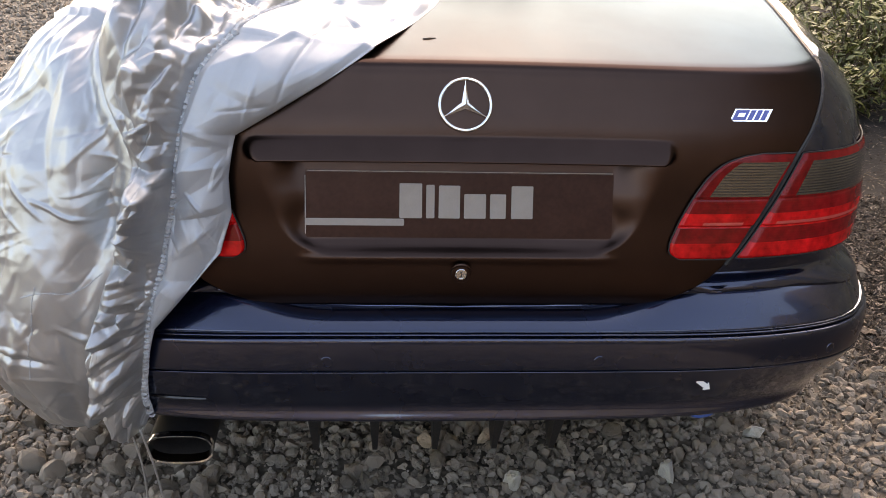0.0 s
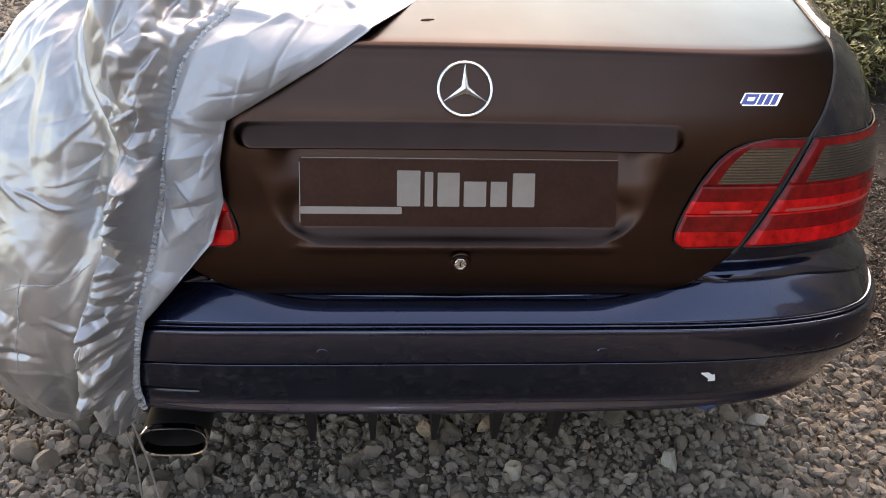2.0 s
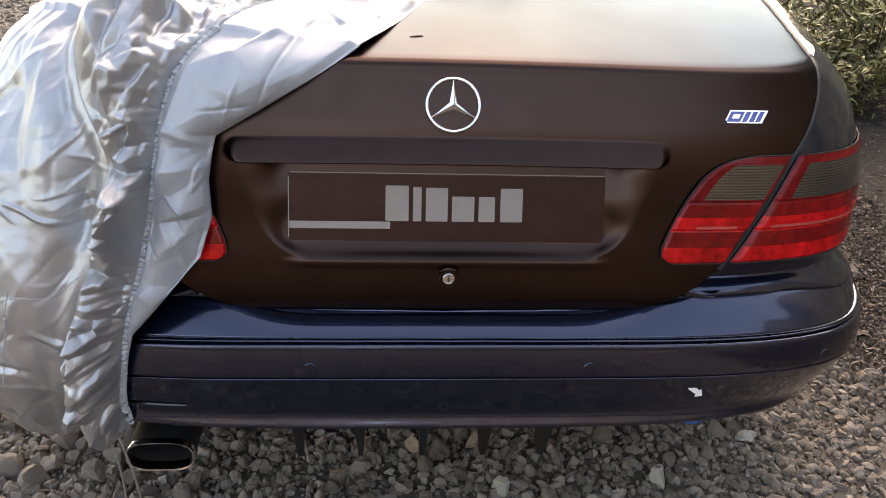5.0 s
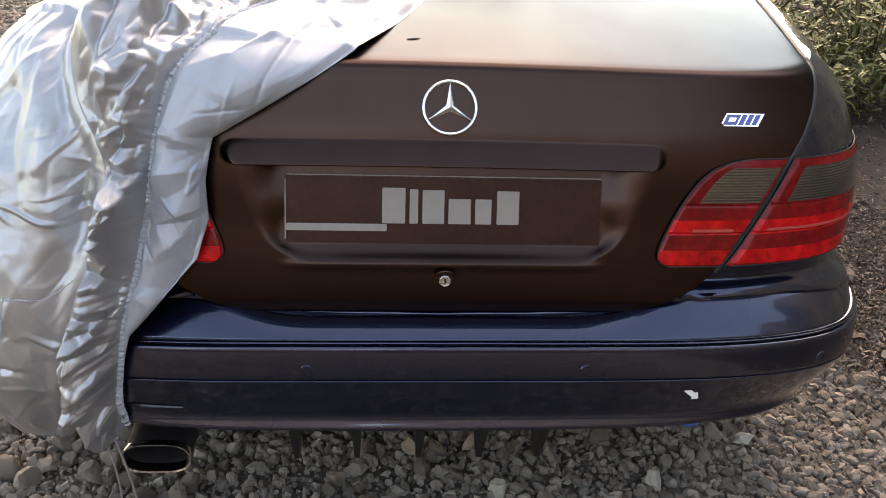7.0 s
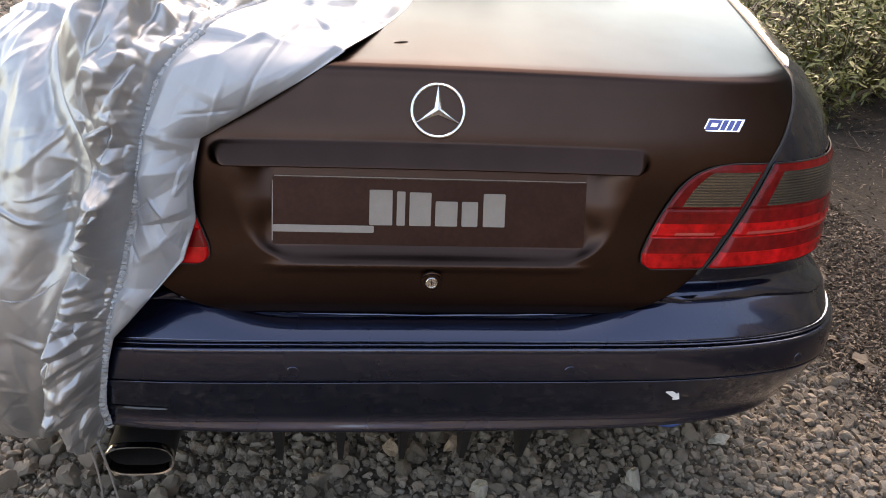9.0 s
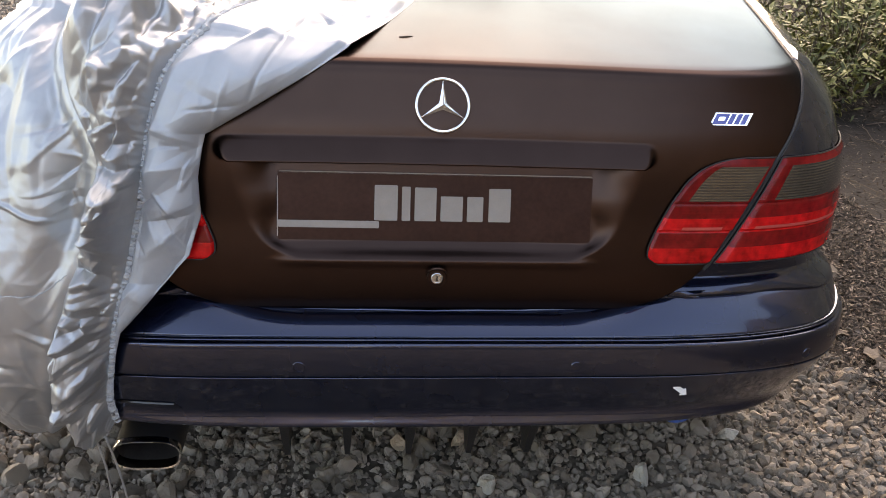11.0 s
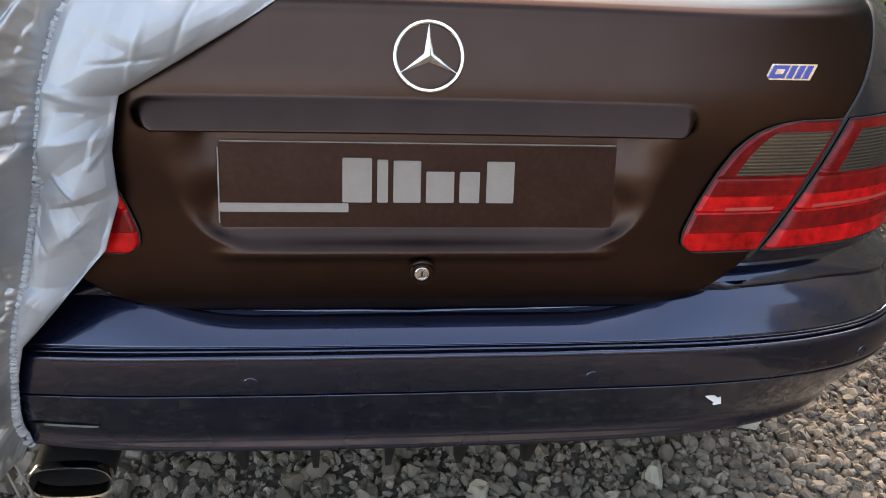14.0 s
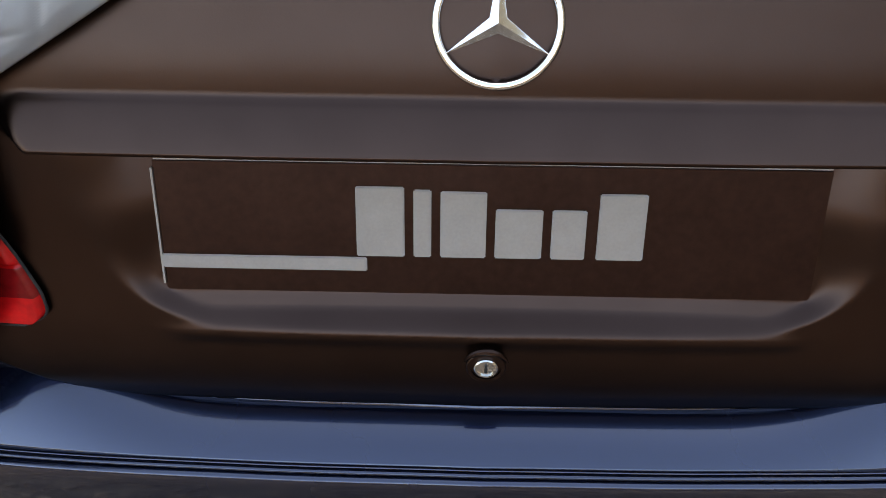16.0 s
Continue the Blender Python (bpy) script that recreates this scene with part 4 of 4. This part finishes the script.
def gravel_places(n, x0, x1, y0, y1, r0, r1, bury=0.35):
    out = []
    while len(out) < n:
        x, y = rng.uniform(x0, x1), rng.uniform(y0, y1)
        b = float(soil_mix(np.array(x), np.array(y)))
        if rng.rand() < b * 0.93:
            continue
        r = r0 + (r1 - r0) * rng.rand() ** 2.2
        out.append((x, y, float(ground_z(np.array(x), np.array(y))) + r * bury, r))
    return out


scatter("gravel", gravel_places(10500, -1.20, 1.45, -0.15, 0.95, 0.0060, 0.0165), SHAPES2, ICO2_F, STONES, "grey crushed stone gravel")
scatter("fine_gravel", gravel_places(16000, -1.5, 1.7, -0.3, 1.5, 0.003, 0.007, 0.8), SHAPES1, ICO1_F, STONES, "fine grey stone chippings")
scatter("far_gravel", gravel_places(14000, -4.0, -0.9, 0.9, 7.5, 0.008, 0.022), SHAPES1, ICO1_F, STONES, "grey crushed stone gravel beyond the car")
scatter("near_gravel", gravel_places(7000, -1.6, 1.6, -1.9, -0.15, 0.006, 0.016), SHAPES1, ICO1_F, STONES, "grey crushed stone gravel")


# unseen bank, added to close the place behind the camera and along the right
UNSEEN_BANK = material("unseen_bank", (0.07, 0.06, 0.04), 0.95, scale=1.6, bump=1.0, bump_scale=8,
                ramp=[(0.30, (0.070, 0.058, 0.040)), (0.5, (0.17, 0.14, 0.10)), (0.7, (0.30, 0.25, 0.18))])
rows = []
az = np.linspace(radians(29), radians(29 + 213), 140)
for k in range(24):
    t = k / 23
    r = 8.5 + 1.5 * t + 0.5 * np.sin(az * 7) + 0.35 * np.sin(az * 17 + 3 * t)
    # height varies with bearing to keep sky and glare out of paint reflections
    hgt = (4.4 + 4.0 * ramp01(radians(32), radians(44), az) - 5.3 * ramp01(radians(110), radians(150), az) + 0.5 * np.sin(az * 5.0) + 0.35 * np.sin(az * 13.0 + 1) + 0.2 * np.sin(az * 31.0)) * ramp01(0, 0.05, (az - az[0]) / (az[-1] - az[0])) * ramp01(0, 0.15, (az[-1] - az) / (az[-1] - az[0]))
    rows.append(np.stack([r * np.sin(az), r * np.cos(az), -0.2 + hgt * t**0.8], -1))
tagged(mesh("backdrop", np.concatenate(rows), grid_faces(24, 140), UNSEEN_BANK), "unseen bank added round the yard to block reflected sky", "bank", kind="structure")


# ---- leafy bank ----
def blade(length, width, bend):
    """A lance-shaped leaf, folded along its rib: vertices and faces."""
    st = [(0, 0.08), (0.2, 0.75), (0.45, 1.0), (0.75, 0.6), (1, 0.0)]
    v, f = [], []
    for t, w in st:
        z = bend * length * t * t
        v += [(-w * width / 2, t * length, z + 0.12 * width * w), (0, t * length, z), (w * width / 2, t * length, z + 0.12 * width * w)]
    for k in range(4):
        a = k * 3
        f += [(a, a + 1, a + 4, a + 3), (a + 1, a + 2, a + 5, a + 4)]
    return np.array(v), f


BLADES = [blade(1, 0.26, b) for b in (-0.1, -0.3, -0.5, 0.1)]


def joined_leaves(name, items, mat, parent=None, label="", kind=""):
    """Items: place, heading, pitch, roll, length."""
    V, F = [], []
    n = 0
    for place, yaw, pitch, roll, length in items:
        v, f = BLADES[rng.randint(len(BLADES))]
        m = np.array(Euler((pitch, roll, yaw)).to_matrix())
        V.append(v @ m.T * length + np.array(place))
        F += [[i + n for i in q] for q in f]
        n += len(v)
    me = bpy.data.meshes.new(name)
    me.from_pydata(np.concatenate(V).tolist(), [], F)
    me.materials.append(mat)
    me.polygons.foreach_set("use_smooth", [True] * len(me.polygons))
    ob = new(name, me)
    if parent:
        ob.parent = parent
    return tagged(ob, label, kind=kind)


def bush(x, y, r, height, stems):
    g = float(ground_z(np.array(x), np.array(y)))
    thing = empty("bush", "low evergreen bush with narrow drooping leaves", "bush", "bushes on the bank")
    items = []
    for _ in range(stems):
        a, out = rng.uniform(0, 2 * math.pi), rng.uniform(0.25, 1.0)
        hgt = height * rng.uniform(0.45, 1.05) * (1 - 0.35 * out * out)
        root = Vector((x + 0.18 * r * math.cos(a), y + 0.18 * r * math.sin(a), g - 0.02))
        tip = Vector((x + out * r * math.cos(a), y + out * r * math.sin(a), g + hgt))
        pts = []
        for k in range(9):
            t = k / 8
            p = root.lerp(tip, t)
            p.z = root.z + (tip.z - root.z) * (1.25 * t - 0.25 * t**3)
            p += 0.03 * noise.noise_vector(p * 3)
            pts.append(p)
        part("stem", tube_bm(pts, [0.006 * (1 - 0.75 * k / 8) for k in range(9)], 5), TWIG, thing)
        for k in range(2, 9):
            for _ in range(7):
                side = rng.uniform(0, 2 * math.pi)
                p = pts[k] + Vector(rng.normal(scale=0.03, size=3))
                items.append((p, side, rng.uniform(-0.7, 0.35), rng.uniform(-0.6, 0.6), rng.uniform(0.035, 0.075)))
    joined_leaves("foliage", items, LEAF, thing, kind="stuff")
    return thing


BUSHES = [(2.15, 2.95, 0.50, 0.55, 50), (2.65, 3.3, 0.60, 0.75, 60), (1.85, 3.5, 0.5, 0.62, 50), (3.0, 2.8, 0.55, 0.8, 55), (3.2, 4.2, 0.8, 1.0, 65), (2.3, 4.5, 0.8, 0.9, 65), (3.9, 3.6, 0.8, 1.1, 55), (1.7, 5.6, 0.9, 0.9, 50), (3.6, 5.6, 1.0, 1.2, 55)]
for b in BUSHES:
    bush(*b)

# leaf litter
items = []
while len(items) < 70000:
    close = rng.rand() < 0.6
    x = 0.85 + (1.0 if close else 2.75 * rng.rand() ** 0.6) * rng.rand()
    y = -0.4 + (2.2 if close else 4.6) * rng.rand()
    if rng.rand() > float(soil_mix(np.array(x), np.array(y))) + 0.02:
        continue
    z = float(ground_z(np.array(x), np.array(y))) + rng.uniform(0.0, 0.02)
    items.append(((x, y, z), rng.uniform(0, 6.28), rng.normal(0, 0.35), rng.normal(0, 0.5), rng.uniform(0.006, 0.026)))
tagged(joined_leaves("leaf_litter", items, LITTER, label="brown dead leaves and bits of bark", kind="stuff"), category="leaf litter")


def lobed_leaf(x, y, size, yaw, tilt, label):
    z = float(ground_z(np.array(x), np.array(y))) + 0.012 + 0.3 * size * abs(math.sin(tilt))
    bm = bmesh.new()
    n = 30
    mid = bm.verts.new((0, 0, 0.05 * size))
    ring = []
    for k in range(n):
        a = 2 * math.pi * k / n
        r = size * (0.36 + 0.17 * abs(math.cos(2.5 * a)) ** 1.5 + 0.03 * math.sin(11 * a))
        ring.append(bm.verts.new((r * math.sin(a), r * math.cos(a), 0.10 * size * math.sin(3 * a + x * 9) + 0.03 * size * math.cos(7 * a))))
    for k in range(n):
        bm.faces.new((mid, ring[k], ring[(k + 1) % n]))
    bmesh.ops.transform(bm, matrix=pose(x, y, z, math.degrees(tilt), 8, yaw), verts=bm.verts)
    return tagged(part("dry_leaf", bm, DRY_LEAF), label, "leaf", "fallen leaves on the bank")


lobed_leaf(1.335, 0.62, 0.085, 30, 0.25, "large pale dry lobed leaf on the soil")
lobed_leaf(1.30, 0.76, 0.055, 100, 0.2, "small curled pale dry leaf on the soil")
lobed_leaf(1.46, 1.12, 0.06, 10, 0.3, "pale dry leaf on the soil")
for _ in range(10):
    x, y = rng.uniform(1.25, 3.0), rng.uniform(0.1, 3.0)
    lobed_leaf(x, y, rng.uniform(0.025, 0.045), rng.uniform(0, 360), rng.normal(0, 0.3), "brown dry fallen leaf")

for _ in range(110):
    x, y = rng.uniform(1.15, 2.9), rng.uniform(-0.1, 3.0)
    if float(soil_mix(np.array(x), np.array(y))) < 0.4:
        continue
    a, ln = rng.uniform(0, 6.28), rng.uniform(0.08, 0.35)
    pts = []
    for k in range(6):
        t = (k / 5 - 0.5) * ln
        px_, py_ = x + t * math.cos(a), y + t * math.sin(a)
        pts.append(Vector((px_, py_, float(ground_z(np.array(px_), np.array(py_))) + 0.012 + 0.01 * rng.rand())) + 0.1 * ln * noise.noise_vector(Vector((px_ * 9, py_ * 9, k * 0.4))) * 0.4)
    tagged(part("twig", tube_bm(pts, [0.0022, 0.0021, 0.0019, 0.0016, 0.0013, 0.0008], 5), TWIG), "thin bare brown twig on the soil", "twig", "twigs on the bank")

# strap ends hanging from the cover's corner
straps = empty("tie_strap", "narrow woven strap hanging from the cover to the gravel", "strap")
for dx, sway in ((0.0, 0.02), (0.022, 0.05)):
    bm = bmesh.new()
    prev = None
    for k in range(14):
        t = k / 13
        p = Vector((-0.578 + dx * 0.8 + sway * t * t + 0.008 * math.sin(5 * t), -0.085 + 0.03 * t, 0.300 - 0.285 * t))
        w = 0.0019
        tw = 0.7 * math.sin(3 * t + dx * 40)
        a = bm.verts.new(p + Vector((-w * math.cos(tw), -w * math.sin(tw), 0)))
        b = bm.verts.new(p + Vector((w * math.cos(tw), w * math.sin(tw), 0)))
        if prev:
            bm.faces.new((prev[0], prev[1], b, a))
        prev = (a, b)
    thicken(part("strap_end", bm, STRAP, straps), 0.0012)

# a bit of dead twig on the boot lid
bm = tube_bm([(-0.066, 0.113, 0.9597), (-0.055, 0.115, 0.9604), (-0.044, 0.118, 0.9604)], [0.0008, 0.0015, 0.0007], 6)
tagged(part("twig_scrap", bm, TWIG), "dark scrap of twig lying on the boot lid", "twig")

# single stones lying on top, nearest to the camera's way
stone_meshes = []
for k in range(14):
    me = bpy.data.meshes.new("stone")
    me.from_pydata(SHAPES2[k].tolist(), [], ICO2_F)
    me.materials.append(STONE)
    stone_meshes.append(me)
placed = 0
while placed < 290:
    x, y = rng.uniform(-1.1, 1.25), rng.uniform(-0.05, 0.75)
    if float(soil_mix(np.array(x), np.array(y))) > 0.5:
        continue
    r = 0.011 + 0.012 * rng.rand() ** 2.5 + 0.008 * float(ramp01(0.3, 0.7, np.array(-x)))
    ob = new("stone", stone_meshes[rng.randint(14)])
    ob.parent = ground
    ob.matrix_basis = Matrix.LocRotScale((x, y, float(ground_z(np.array(x), np.array(y))) + r * 0.55), Euler(rng.uniform(0, 6.28, 3)), (r, r, r))
    placed += 1
ICO3, ICO3_F = ico(3)
for x, y, r, mat in ((0.152, 0.105, 0.036, PALE_STONE), (-0.03, 0.25, 0.032, TAN_STONE), (0.11, 0.26, 0.028, TAN_STONE), (0.50, 0.13, 0.034, PALE_STONE), (-0.88, 0.37, 0.022, TAN_STONE), (0.755, 0.27, 0.030, PALE_STONE), (-0.72, 0.17, 0.034, STONE), (-0.80, 0.28, 0.036, STONE), (-0.60, 0.28, 0.032, STONE)):
    v = chip(ICO3, 11) * 0.74
    v = v * (1 + 0.05 * np.sin(v[:, :1] * 9 + x * 50) * np.sin(v[:, 1:2] * 8 + y * 40)) + rng.normal(scale=0.010, size=v.shape)
    me = bpy.data.meshes.new("stone")
    me.from_pydata(v.tolist(), [], ICO3_F)
    me.materials.append(mat)
    ob = new("stone", me)
    ob.parent = ground
    ob.matrix_basis = Matrix.LocRotScale((x, y, r * 0.35), Euler(rng.uniform(0, 6.28, 3)), (r * 1.15, r, r * 0.85))
